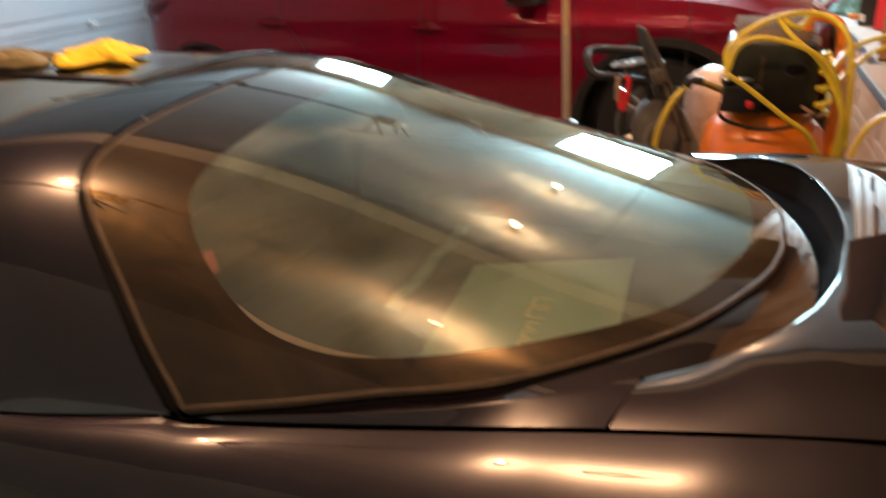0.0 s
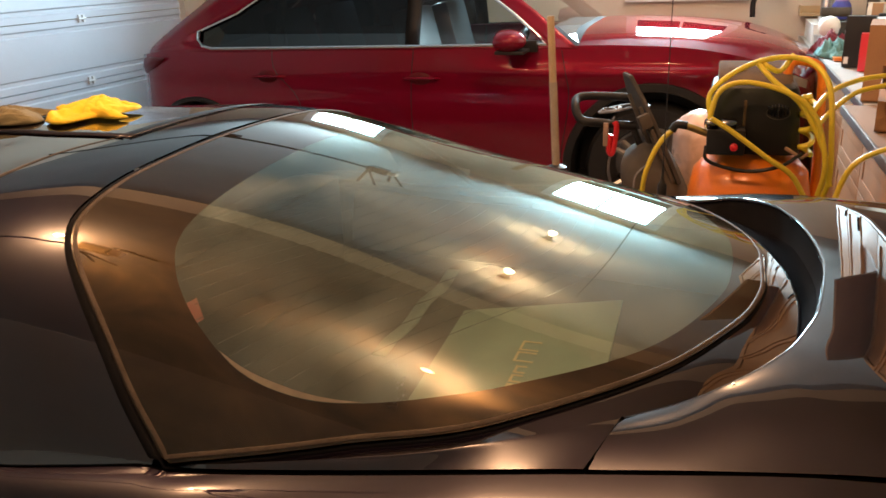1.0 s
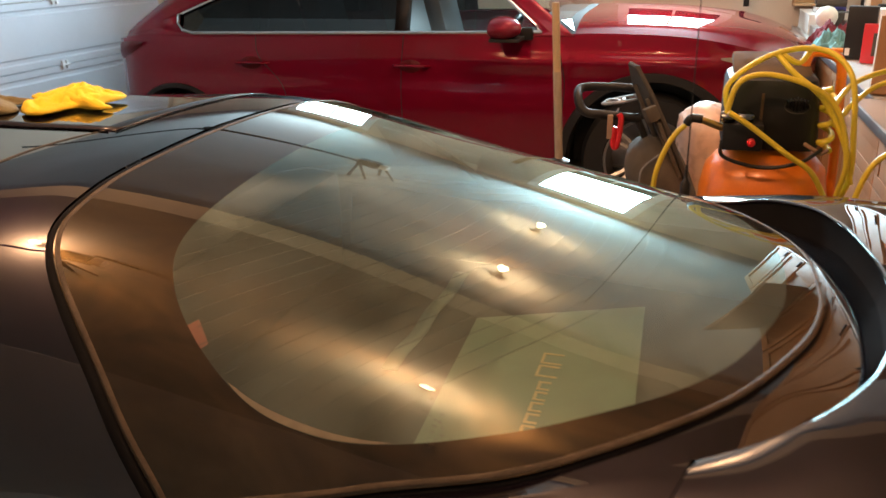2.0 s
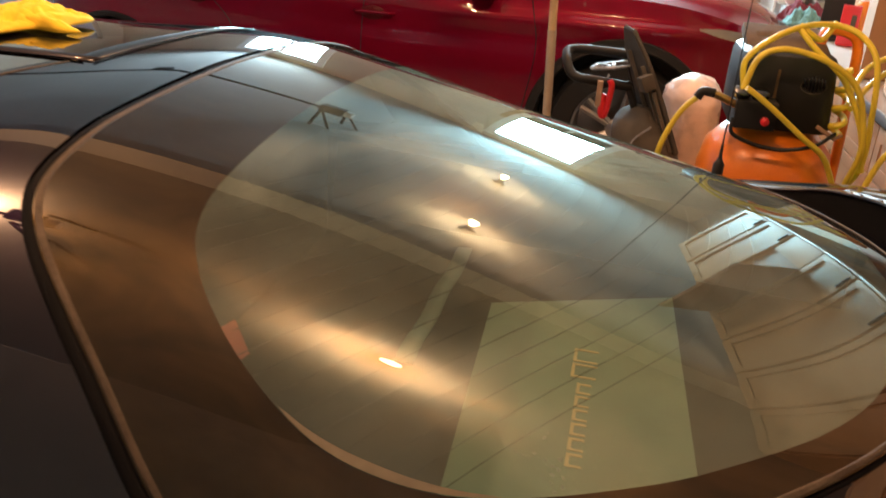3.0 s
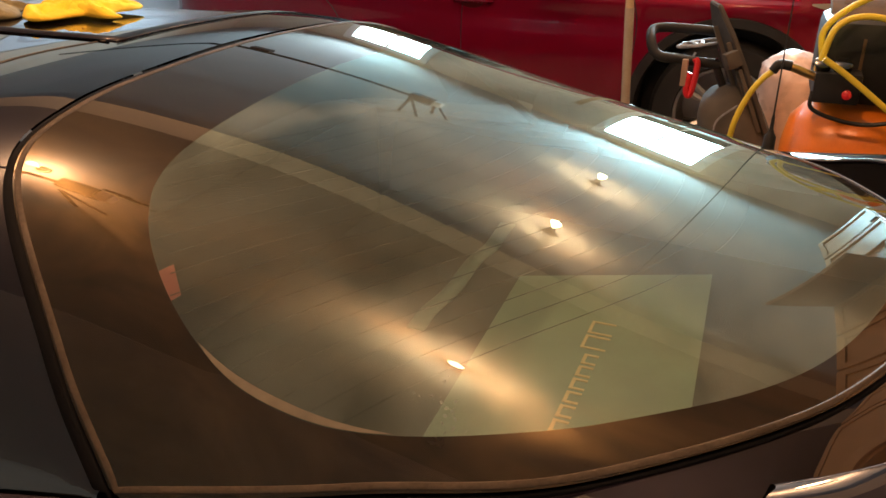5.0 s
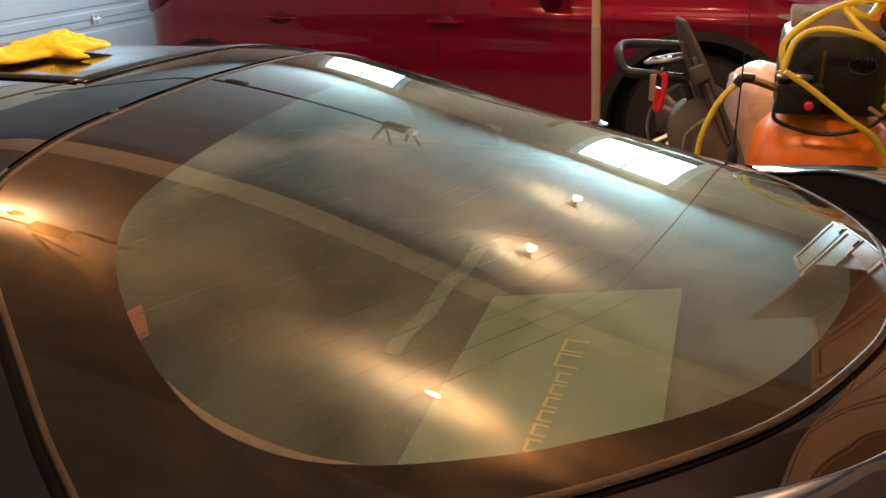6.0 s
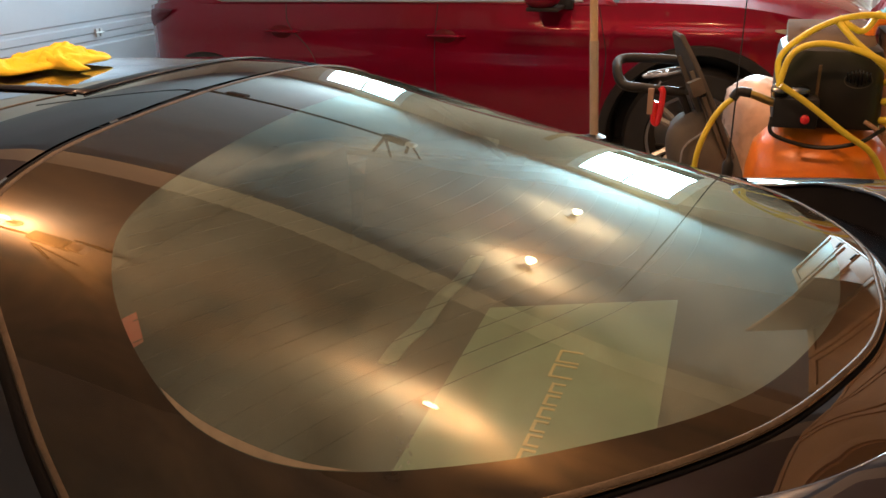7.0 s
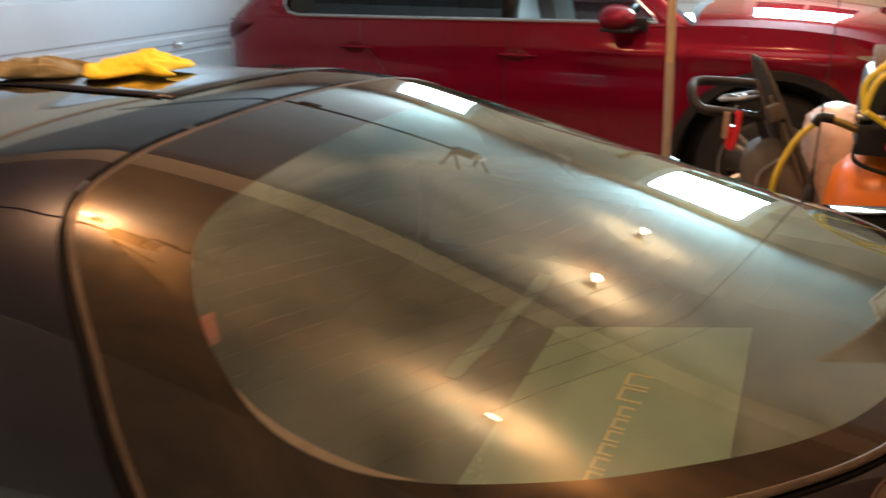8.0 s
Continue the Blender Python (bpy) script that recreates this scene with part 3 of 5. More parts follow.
# matt black tubes stand for the shade inside the open lid gap
part("lid_gap", tube([(0.036, -0.562, 0.975), (0.025, -0.598, 0.9685), (0.014, -0.634, 0.961), (0.001, -0.669, 0.952)], 0.003, 6), WIRE, coupe)
part("lid_gap", tube([(0.036, 0.562, 0.975), (0.025, 0.598, 0.9685), (0.014, 0.634, 0.961), (0.001, 0.669, 0.952)], 0.003, 6), WIRE, coupe)

# matt black sheets added below the shut lines to keep them dark
for sg in (-1, 1):
    part("gap_backing", grid([[(u, sg * (spline(SEAM, u) + d), spline(SEAM_Z, u) - 0.02 + dz) for d, dz in ((0.03, -0.02), (-0.02, 0.0), (-0.06, 0.02))] for u in [-0.62 + 1.2 * k / 24 for k in range(25)]]), WIRE, coupe)
    if sg < 0:
        part("gap_backing", grid([[(u, sg * v, z) for v, z in ((0.545, 0.959), (0.61, 0.945), (0.67, 0.925))] for u in (-0.02, 0.02, 0.07)]), WIRE, coupe)

# lower body, side by side
HUBS_C, ARCH_R = (-2.77, -0.20), 0.37
R_HUB = {-1.62: 0.36, 1.42: 0.475}


def lower_edge(x, hubs, r, base, hub_z):
    z = base
    for h in hubs:
        r = R_HUB.get(h, ARCH_R)
        if abs(x - h) < r:
            z = max(z, hub_z + math.sqrt(r * r - (x - h) ** 2))
    return z


US = sorted({round(-4.06 + 4.86 * i / 150, 4) for i in range(151)} | {h + s * ARCH_R for h in HUBS_C for s in (-1, 1)})
for sg in (-1, 1):
    rows = []
    for u in US:
        zb, o, vs, zs = lower_edge(u, HUBS_C, ARCH_R, 0.20, 0.33), spline(OUT, u), min(spline(SEAM, u), spline(OUT, u) - 0.04), spline(SEAM_Z, u)
        top = zs - 0.25
        side = [Vector((u, sg * (o - 0.05 * ((top - z) / 0.5) ** 2), z)) for z in [zb + (top - zb) * j / 10 for j in range(11)]]
        tilt = radians(20 * min(1, max(0, (u + 0.5) / 0.5)))
        for j in range(1, 15):
            a = math.pi / 2 - (math.pi / 2 - tilt) * j / 14
            across = (math.sin(a) - math.sin(tilt)) / (1 - math.sin(tilt))
            side.append(Vector((u, sg * (vs + 0.004 + (o - vs - 0.004) * across), zs - 0.25 * (1 - math.cos(a) / math.cos(tilt)))))
        rows.append(side)
    part("quarter_panel" if sg < 0 else "body_side", grid(rows), PLUM, coupe, angle=60)
    # the dark of the open seam, drawn as a matt black tube
    part("seam_gap", tube([(u, sg * (spline(SEAM, u) + 0.001), spline(SEAM_Z, u) - 0.004) for u in [-2.3 + 2.9 * i / 60 for i in range(61)]], 0.0045, 6), WIRE, coupe)
# nose, bonnet, tail and floor
US_H = [-4.05 + 1.75 * i / 24 for i in range(25)]
part("bonnet", grid([[(u, min(spline(SEAM, u), spline(OUT, u) - 0.04) * s, spline(SEAM_Z, u) + 0.05 * (1 - s * s)) for s in [-1 + j / 10 for j in range(21)]] for u in US_H]), PLUM, coupe)
part("nose", grid([[(-4.06 - 0.06 * (1 - s * s), 0.55 * s, z) for s in [-1 + j / 8 for j in range(17)]] for z in (0.2, 0.35, 0.5, 0.66)]), PLUM, coupe)
part("bumper", grid([[(0.80 + 0.08 * (1 - s * s), 0.68 * s, z) for s in [-1 + j / 8 for j in range(17)]] for z in (0.22, 0.4, 0.6, 0.75)] + [[(0.69 - 0.10 * abs(s) ** 3, 0.57 * s, 0.975) for s in [-1 + j / 8 for j in range(17)]]]), PLUM, coupe)
part("underbody", box(-3.95, -0.75, 0.19, 0.75, 0.75, 0.24), BLACK, coupe)
part("windscreen", grid([[shell(-1.72, 0.80 * s, 0).lerp(Vector((-2.45 + 0.12 * s * s, 0.80 * s, 0.93)), k / 8) + Vector((0, 0, 0.04 * math.sin(math.pi * k / 8))) for s in [-1 + j / 10 for j in range(21)]] for k in range(9)]), PRIVACY, coupe)


def wheel(parent, x, y, r, side, w=0.23, spokes=5):
    m = Matrix.Translation((x, y, r)) @ Matrix.Rotation(radians(90 if side < 0 else -90), 4, "X")
    t = part("wheel", turned([(r * 0.66, -w / 2), (r * 0.94, -w / 2), (r, -w / 2 + 0.03), (r, w / 2 - 0.03), (r * 0.94, w / 2), (r * 0.68, w / 2), (r * 0.66, w / 2 - 0.01)], 48, m, False), RUBBER, parent)
    part("rim", turned([(r * 0.66, -w / 2 + 0.01), (r * 0.665, w / 2 - 0.012), (r * 0.62, w / 2 - 0.012), (r * 0.60, w / 2 - 0.05), (r * 0.58, -w / 2 + 0.03), (0.02, -w / 2 + 0.03)], 48, m, False), ALLOY, t)
    for k in range(spokes):
        for d in (-0.13, 0.13):
            a = 2 * math.pi * k / spokes + d
            b = 2 * math.pi * k / spokes + d * 0.5
            part("spoke", tube([m @ Vector((0.05 * math.cos(b), 0.05 * math.sin(b), w / 2 - 0.06)), m @ Vector((r * 0.62 * math.cos(a), r * 0.62 * math.sin(a), w / 2 - 0.03))], [0.022, 0.016], 6), ALLOY, t)
    part("hub_cap", turned([(0.06, w / 2 - 0.08), (0.055, w / 2 - 0.04), (0.03, w / 2 - 0.03)], 20, m), ALLOY, t)
    return t


for hx in HUBS_C:
    for sg in (-1, 1):
        wheel(coupe, hx, sg * 0.80, 0.33, sg)
        part("wheel_liner", turned([(0.36, -0.12), (0.36, 0.10), (0.1, 0.12)], 32, Matrix.Translation((hx, sg * 0.76, 0.33)) @ Matrix.Rotation(radians(90 * sg), 4, "X"), False), BLACK, coupe)
# antenna on the far rear wing
part("antenna", turned([(0.013, -0.03), (0.013, 0.008), (0.008, 0.016), (0.0045, 0.026), (0.0035, 0.05), (0.002, 0.06), (0.0014, 0.3), (0.001, 0.8)], 12, Matrix.Translation((-0.018, 0.704, 0.968))), BLACK, coupe, "thin black whip antenna")

# load space under the glass
part("cargo_floor", box(-1.0, -0.74, 0.64, 0.40, 0.74, 0.70, 0.01), CARPET, coupe)
part("seat_back", box(-1.12, -0.62, 0.60, -0.95, 0.62, 0.98, 0.05), CARPET, coupe)
for sg in (-1, 1):
    part("side_trim", grid([[(-1.0 + 1.3 * i / 10, sg * (0.74 - 0.14 * i / 10), 0.62) for i in range(11)], [(-1.0 + 1.3 * i / 10, sg * (spline(SEAM, -1.0 + 1.3 * i / 10) - 0.04), 0.88) for i in range(11)]]), CARPET, coupe)
cm = tagged(new("cargo_mat"), "pale grey-green cargo mat with gold lettering bars", "mat")
cm.matrix_world = coupe.matrix_world @ Matrix.Translation((0, 0, 0.705))
corners = [(-0.47, 0.305), (-0.086, 0.478), (-0.062, -0.16), (-0.05, -0.62), (-0.42, -0.62), (-0.44, -0.25)]
bm = bmesh.new()
f = bm.faces.new([bm.verts.new((u, v, 0)) for u, v in corners])
ext = bmesh.ops.extrude_face_region(bm, geom=[f])
bmesh.ops.translate(bm, vec=(0, 0, 0.012), verts=[v for v in ext["geom"] if isinstance(v, bmesh.types.BMVert)])
part("mat_sheet", bm, MAT, cm, smooth=False)
at = -0.212
for wide, tall in [(0.043, 0.026)] * 6 + [(0.058, 0.046)] * 2:
    w, h, st = wide - 0.008, tall / 2, 0.006
    mark = merge(box(-h, at, 0.0122, h, at + st, 0.0135), box(-h, at + w - st, 0.0122, h, at + w, 0.0135), box(-h, at + st, 0.0122, -h + st, at + w - st, 0.0135))
    bmesh.ops.translate(mark, vec=(-0.252 - (0.004 if tall > 0.03 else 0), 0, 0), verts=mark.verts)
    part("print_bar", mark, GOLD, cm)
    at += wide + (0.012 if tall < 0.03 and at > 0.0 and wide < 0.05 and at + wide > 0.04 else 0)
strap = tagged(new("cargo_strip"), "pale grey strip across the load floor", "strap")
strap.matrix_world = coupe.matrix_world @ Matrix.Translation((0, 0, 0.705))
part("strip", grid([[(-0.60 + d, 0.0 + 0.56 * k / 20, 0.012 + 0.006 * math.sin(k * 0.7)) for k in range(21)] for d in (0, 0.018, 0.036)]), material("pale_grey_strip", (0.22, 0.28, 0.28), 0.6, 0, 0, 0.3, 12), strap, solid=0.004)
# heater wires on the glass
NEAR_BAND = [(u, -v) for u, v in BAND[:len(BAND) // 2 + 1]]


def band_reach(u):
    """How far across the clear glass goes at u."""
    return max([a[1] + (b[1] - a[1]) * (u - a[0]) / (b[0] - a[0]) for a, b in zip(NEAR_BAND, NEAR_BAND[1:]) if a[0] <= u < b[0]], default=0.0)


for k in range(17):
    line = [(-0.032 - 0.0335 * k - 0.78 * v * v, v) for v in [-0.66 + 1.32 * i / 66 for i in range(67)]]
    line = [shell(u, v, -0.001) for u, v in line if abs(v) < band_reach(u) + 0.01]
    part("heater_wire", tube(line, 0.00055, 4), WIRE, hatch_glass)
# a reflection along the border, painted as a pale sliver
sliver = [(-0.545 + 0.23 * k / 16, k / 16) for k in range(17)]
EDGE_V = [(-0.608, 0.618), (-0.516, 0.662), (-0.43, 0.672), (-0.34, 0.661), (-0.229, 0.623)]
part("border_glint", grid([[shell(u, -spline(EDGE_V, u) + w * 0.008 * math.sin(math.pi * t) ** 0.7 * (1.2 - 0.5 * t), 0.0052) for u, t in sliver] for w in (0.0, 0.5, 1.0)]), material("painted_glint", (0.17, 0.15, 0.11), 0.9, 0, 0, 0.2, 40), hatch_glass, "pale painted glint along the border")
part("sticker", grid([[shell(-0.628 + 0.028 * i / 4 + 0.010 * j, -0.602 - 0.026 * i / 4 + 0.014 * j, -0.002) for i in range(5)] for j in range(2)]), material("orange_sticker", (0.42, 0.035, 0.012), 0.6), hatch_glass, "small orange-red sticker")

# ---- red sport utility car ----
suv = thing("red_suv", pose(-0.02, 5.52, 0) @ Matrix.Diagonal((1, 1, 0.973, 1)), "deep red metallic sport utility car with chrome window trim", "car")
HUBS_S, R_S, HW = (-1.62, 1.42), 0.475, 0.92


def suv_half(x):
    if x < -1.6:
        return HW * max(1 - ((-1.6 - x) / 0.74) ** 3, 0.02) ** 0.4545
    if x > 1.45:
        return HW * max(1 - ((x - 1.45) / 0.91) ** 3, 0.02) ** 0.4545
    return HW


SHOULDER = [(-2.38, 0.94), (-2.2, 1.02), (-1.9, 1.072), (-1.6, 1.088), (-1.3, 1.095), (0.8, 1.112), (1.2, 1.118), (1.6, 1.10), (1.86, 1.055), (2.05, 0.995), (2.2, 0.92), (2.33, 0.82)]
CREST = [(0.7, 0.08), (0.98, 0.083), (1.66, 0.088), (1.9, 0.112), (2.1, 0.132), (2.25, 0.15), (2.33, 0.165)]


def suv_side(x, z):
    k = (z - 0.72) / 0.4
    return suv_half(x) * (1 - 0.035 * k * k) - 0.007 * math.exp(-((z - 0.84) / 0.09) ** 2) + 0.018 * ease((x - 0.1) / 0.6) * math.exp(-((z - 0.95) / 0.05) ** 2)


XS = sorted({round(-2.385 + 4.715 * i / 170, 4) for i in range(171)} | {h + s * R_HUB[h] for h in HUBS_S for s in (-1, 1)})
for sg in (-1, 1):
    rows = []
    for x in XS:
        zb, zt = lower_edge(x, HUBS_S, R_S, 0.30, 0.385), spline(SHOULDER, x)
        rows.append([(x, sg * suv_side(x, z), z) for z in [zb + (zt - zb) * j / 36 for j in range(37)]])
    part("body_side", grid(rows), RED, suv, angle=50)
    part("sill_cladding", grid([[(x, sg * (suv_side(x, 0.34) + d), z) for d, z in ((0.004, 0.36), (0.012, 0.33), (0.012, 0.24), (-0.05, 0.20))] for x in [-1.25 + 2.18 * i / 12 for i in range(13)]]), BLACK, suv)
    part("sill_strip", tube([(x, sg * (suv_side(x, 0.36) + 0.006), 0.365) for x in (-0.8, -0.3, 0.3, 0.86)], 0.012, 6), CHROME, suv)
    for h in HUBS_S:
        R_S = R_HUB[h]
        arcs = [[(h + r * math.cos(a), sg * (suv_side(h + r * math.cos(a), 0.7) + d), 0.385 + r * math.sin(a)) for a in [math.pi * (i / 32 * 1.1 - 0.05) for i in range(33)]] for r, d in ((R_S + (0.045 if h > 0 else 0.025), 0.002), (R_S + (0.04 if h > 0 else 0.02), 0.012), (R_S - 0.005, 0.012), (R_S - 0.02, -0.06))]
        part("arch_cladding", grid(arcs), RUBBER, suv)
        part("wheel_liner", turned([(R_S - 0.01, -0.15), (R_S - 0.01, 0.13), (0.1, 0.14)], 36, Matrix.Translation((h, sg * 0.74, 0.385)) @ Matrix.Rotation(radians(90 * sg), 4, "X"), False), BLACK, suv)
        wheel(suv, h, sg * 0.79, 0.385 if h > 0 else 0.34, sg, 0.24, 5)
part("underbody", box(-2.2, -0.75, 0.22, 2.0, 0.75, 0.3), BLACK, suv)
part("rear_shelf", grid([[(x, suv_side(x, spline(SHOULDER, x)) * q, spline(SHOULDER, x)) for q in [-1 + j / 8 for j in range(17)]] for x in [-2.385 + 0.6 * i / 12 for i in range(13)]]), RED, suv)
XH = [0.98 + 1.35 * i / 30 for i in range(31)]
part("cowl", grid([[(x, suv_side(x, spline(SHOULDER, x)) * s, spline(SHOULDER, x) + 0.08 * (1 - abs(s) ** 4.5)) for s in [-1 + j / 16 for j in range(33)]] for x in (0.74, 0.82, 0.90, 0.979)]), BLACK, suv)
part("bonnet", grid([[(x, suv_side(x, spline(SHOULDER, x)) * s, spline(SHOULDER, x) + spline(CREST, x) * (1 - abs(s) ** 4.5)) for s in [-1 + j / 16 for j in range(33)]] for x in XH]), RED, suv, angle=50)
SS = [-1 + j / 12 for j in range(25)]
low = [(-1.95 - 0.40 * (1 - abs(q) ** 2.5), 0.82 * q, 1.062 - 0.115 * (1 - q * q)) for q in SS]
top = [(-1.535 - 0.10 * (1 - q * q), 0.775 * q, 1.41) for q in SS]
part("tailgate", grid([[Vector(a).lerp(Vector(b), k / 6) + Vector((-0.03 * math.sin(math.pi * k / 6), 0, 0)) for a, b in zip(low, top)] for k in range(7)]), RED, suv)
part("front_bumper", grid([[(2.33 + 0.012 * (1 - s * s) * (k < 4), suv_side(2.33, 0.82) * s, (0.30, 0.5, 0.7, 0.82)[k] if k < 4 else 0.82 + 0.165 * (1 - abs(s) ** 4.5)) for s in [-1 + j / 16 for j in range(33)]] for k in range(5)]), RED, suv)

# greenhouse: side frames with openings, roof, screens
DLO = [(-1.575, 1.205), (-1.572, 1.155), (-1.535, 1.115), (-1.46, 1.097), (-0.7, 1.105), (0.1, 1.115), (0.79, 1.125), (0.60, 1.285), (0.42, 1.415), (0.15, 1.53), (-0.3, 1.56), (-0.8, 1.545), (-1.06, 1.46), (-1.29, 1.32)]
RIM = [(-1.97, 1.10), (-2.03, 1.05), (-1.8, 1.055), (-1.45, 1.07), (-0.7, 1.085), (0.1, 1.095), (0.98, 1.10), (0.72, 1.31), (0.50, 1.465), (0.18, 1.60), (-0.3, 1.635), (-0.9, 1.62), (-1.27, 1.56), (-1.54, 1.40)]


def lean(x, z, sg, d=0.0):
    return Vector((x, sg * ((0.895 if x > -1.6 else 0.973 * suv_half(x)) - 0.36 * max(z - 1.1, 0) + d), z))


def dense(poly, n=8):
    return [Vector((a[0] + (b[0] - a[0]) * k / n, a[1] + (b[1] - a[1]) * k / n)) for a, b in zip(poly, poly[1:] + poly[:1]) for k in range(n)]


for sg in (-1, 1):
    a, b = dense(RIM), dense(DLO)
    part("window_surround", grid([[lean(*p.lerp(q, k / 3), sg) for p, q in zip(a, b)] for k in range(4)], closed=True), RED, suv, solid=0.02)
    part("window_trim", tube([lean(*p, sg, 0.006) for p in b], 0.010, 6, closed=True), CHROME, suv, "bright chrome window trim")
    for nm, x0, x1, mt in (("rear_pane", -1.6, -0.10, PRIVACY), ("front_pane", -0.02, 0.8, CLEAR)):
        cols = []
        for i in range(25):
            x = x0 + (x1 - x0) * i / 24
            zs = []
            for (xa, za), (xb, zb) in zip(DLO, DLO[1:] + DLO[:1]):
                if min(xa, xb) <= x <= max(xa, xb) and xa != xb:
                    zs.append(za + (zb - za) * (x - xa) / (xb - xa))
            if len(zs) >= 2:
                cols.append([lean(x, min(zs) + (max(zs) - min(zs)) * j / 6, sg, -0.008) for j in range(7)])
        part(nm, grid(cols), mt, suv).visible_shadow = False
    for xp, wd in ((-0.06, 0.05), (-0.98, 0.03)):
        part("door_pillar", grid([[lean(xp + s * wd, z, sg, -0.022) for z in (1.12, 1.25, 1.4, 1.53)] for s in (-1, 1)]), RUBBER, suv, solid=0.01)
    # shut lines, handles, mirror, lamps
    for line in ([(-0.04, 1.10), (-0.06, 0.8), (-0.05, 0.40)], [(0.88, 1.09), (0.93, 0.8), (0.88, 0.42)], [(-1.02, 1.09), (-1.0, 0.95), (-0.84, 0.75), (-0.80, 0.42)]):
        part("shut_line", tube([(x, sg * (suv_side(x, z) - 0.0015), z) for x, z in [(p.x, p.y) for p in through_points([(a, b, 0) for a, b in line], 10)]], 0.0035, 5), BLACK, suv)
    for hx in (0.0, -1.06):
        h = part("door_handle", tube([(hx - 0.10, sg * 0.905, 0.915), (hx - 0.08, sg * 0.945, 0.918), (hx, sg * 0.952, 0.92), (hx + 0.10, sg * 0.945, 0.918), (hx + 0.12, sg * 0.905, 0.915)], 0.015, 8, flat=0.7), RED, suv)
        # shade of the handle recess, painted as a dark red disc
        part("cup_shade", turned([(0.07, 0.0), (0.06, 0.006), (0.002, 0.008)], 24, Matrix.Translation((hx, sg * 0.906, 0.912)) @ Matrix.Diagonal((1.1, 1, 0.62, 1)) @ Matrix.Rotation(radians(90 * -sg), 4, "X")), LENS_SHADE_RED, h)
    mm = Matrix.Translation((0.60, sg * 1.06, 1.155)) @ Matrix.Diagonal((0.105, 0.115, 0.082, 1))
    bm = bmesh.new()
    bmesh.ops.create_uvsphere(bm, u_segments=24, v_segments=14, radius=1)
    for v in bm.verts:
        v.co.z = v.co.z * (0.9 if v.co.z > 0 else 0.75)
        v.co.x = max(v.co.x, -0.7)
    bmesh.ops.transform(bm, matrix=mm, verts=bm.verts)
    mirror = part("mirror", bm, RED, suv)
    part("mirror_foot", merge(box(0.53, sg * 0.90, 1.085, 0.70, sg * 1.12, 1.105, 0.008), box(0.62, sg * 0.88, 1.08, 0.74, sg * 0.93, 1.15, 0.01)), BLACK, mirror)
    part("tail_lamp", grid([[(x, sg * (suv_half(x) + 0.012 - 0.015 * abs(k - 1)), z0 + (z1 - z0) * k / 2) for k in range(3)] for x, z0, z1 in [(-2.34, 0.88, 0.95), (-2.28, 0.88, 0.97), (-2.2, 0.88, 1.0), (-2.08, 0.91, 1.02), (-1.95, 0.96, 1.035), (-1.84, 1.02, 1.035)]]), LENS_SHADE_RED, suv, "dark red tail lamp")
    part("headlamp", grid([[(x, sg * (suv_side(x, 0.93) + 0.008), z0 + (z1 - z0) * k / 2) for k in range(3)] for x, z0, z1 in [(1.77, 0.985, 0.995), (1.88, 0.955, 1.0), (2.02, 0.925, 0.98), (2.15, 0.885, 0.94), (2.26, 0.83, 0.88)]]), LAMP_CLEAR, suv, "narrow clear headlamp")
roof_rows = []
for k in range(31):
    x = -1.54 + 2.04 * k / 30
    z = spline([(-1.54, 1.40), (-1.27, 1.56), (-0.9, 1.62), (-0.3, 1.635), (0.18, 1.60), (0.50, 1.465)], x)
    hw = lean(x, z, 1).y
    roof_rows.append([(x, hw * s, z + 0.035 * (1 - s * s)) for s in [-1 + j / 10 for j in range(21)]])
part("roof", grid(roof_rows), RED, suv, solid=0.02)
part("windscreen", grid([[(0.50 + 0.48 * k / 8 + 0.04 * (1 - s * s) * k / 8, lean(0.5, 1.465 - 0.34 * k / 8, 1).y * 0.97 * s, 1.465 - 0.34 * k / 8 + 0.035 * (1 - s * s) * (1 - k / 8)) for s in [-1 + j / 8 for j in range(17)]] for k in range(9)]), CLEAR, suv).visible_shadow = False
part("rear_screen", grid([[Vector(a).lerp(Vector(b), 0.35 + 0.55 * k / 6) + Vector((-0.05, 0, 0)) for a, b in zip(low[3:-3], top[3:-3])] for k in range(7)]), PRIVACY, suv)
part("tail_spoiler", box(-1.74, -0.62, 1.43, -1.45, 0.62, 1.465, 0.015), RED, suv)
part("wiper", tube([(0.98, -0.5, 1.125), (0.93, -0.2, 1.155), (0.9, 0.1, 1.17)], 0.012, 6), BLACK, suv)
part("cabin_floor", box(-1.9, -0.8, 0.5, 0.9, 0.8, 0.56), CARPET, suv)
part("dashboard", box(0.62, -0.8, 0.75, 0.95, 0.8, 1.10, 0.05), BLACK, suv)
for sx, sy in ((-0.02, -0.40), (-0.02, 0.40), (-0.95, -0.40), (-0.95, 0.40)):
    st = part("car_seat", merge(box(sx - 0.05, sy - 0.25, 0.6, sx + 0.5, sy + 0.25, 0.78, 0.05), box(-0.075, -0.24, 0, 0.075, 0.24, 0.62, 0.06, Matrix.Translation((sx - 0.05, sy, 0.72)) @ Matrix.Rotation(radians(-14), 4, "Y"))), SEAT if sx > -0.5 else BLACK, suv)
    part("headrest", box(-0.05, -0.13, 0, 0.05, 0.13, 0.19, 0.045, Matrix.Translation((sx - 0.20, sy, 1.36)) @ Matrix.Rotation(radians(-10), 4, "Y")), SEAT if sx > -0.5 else BLACK, st)
part("steering_wheel", tube([(0.48 + 0.09 * math.sin(a), -0.40 + 0.18 * math.cos(a), 1.02 + 0.16 * math.sin(a)) for a in [2 * math.pi * i / 28 for i in range(28)]], 0.016, 8, closed=True), BLACK, suv)

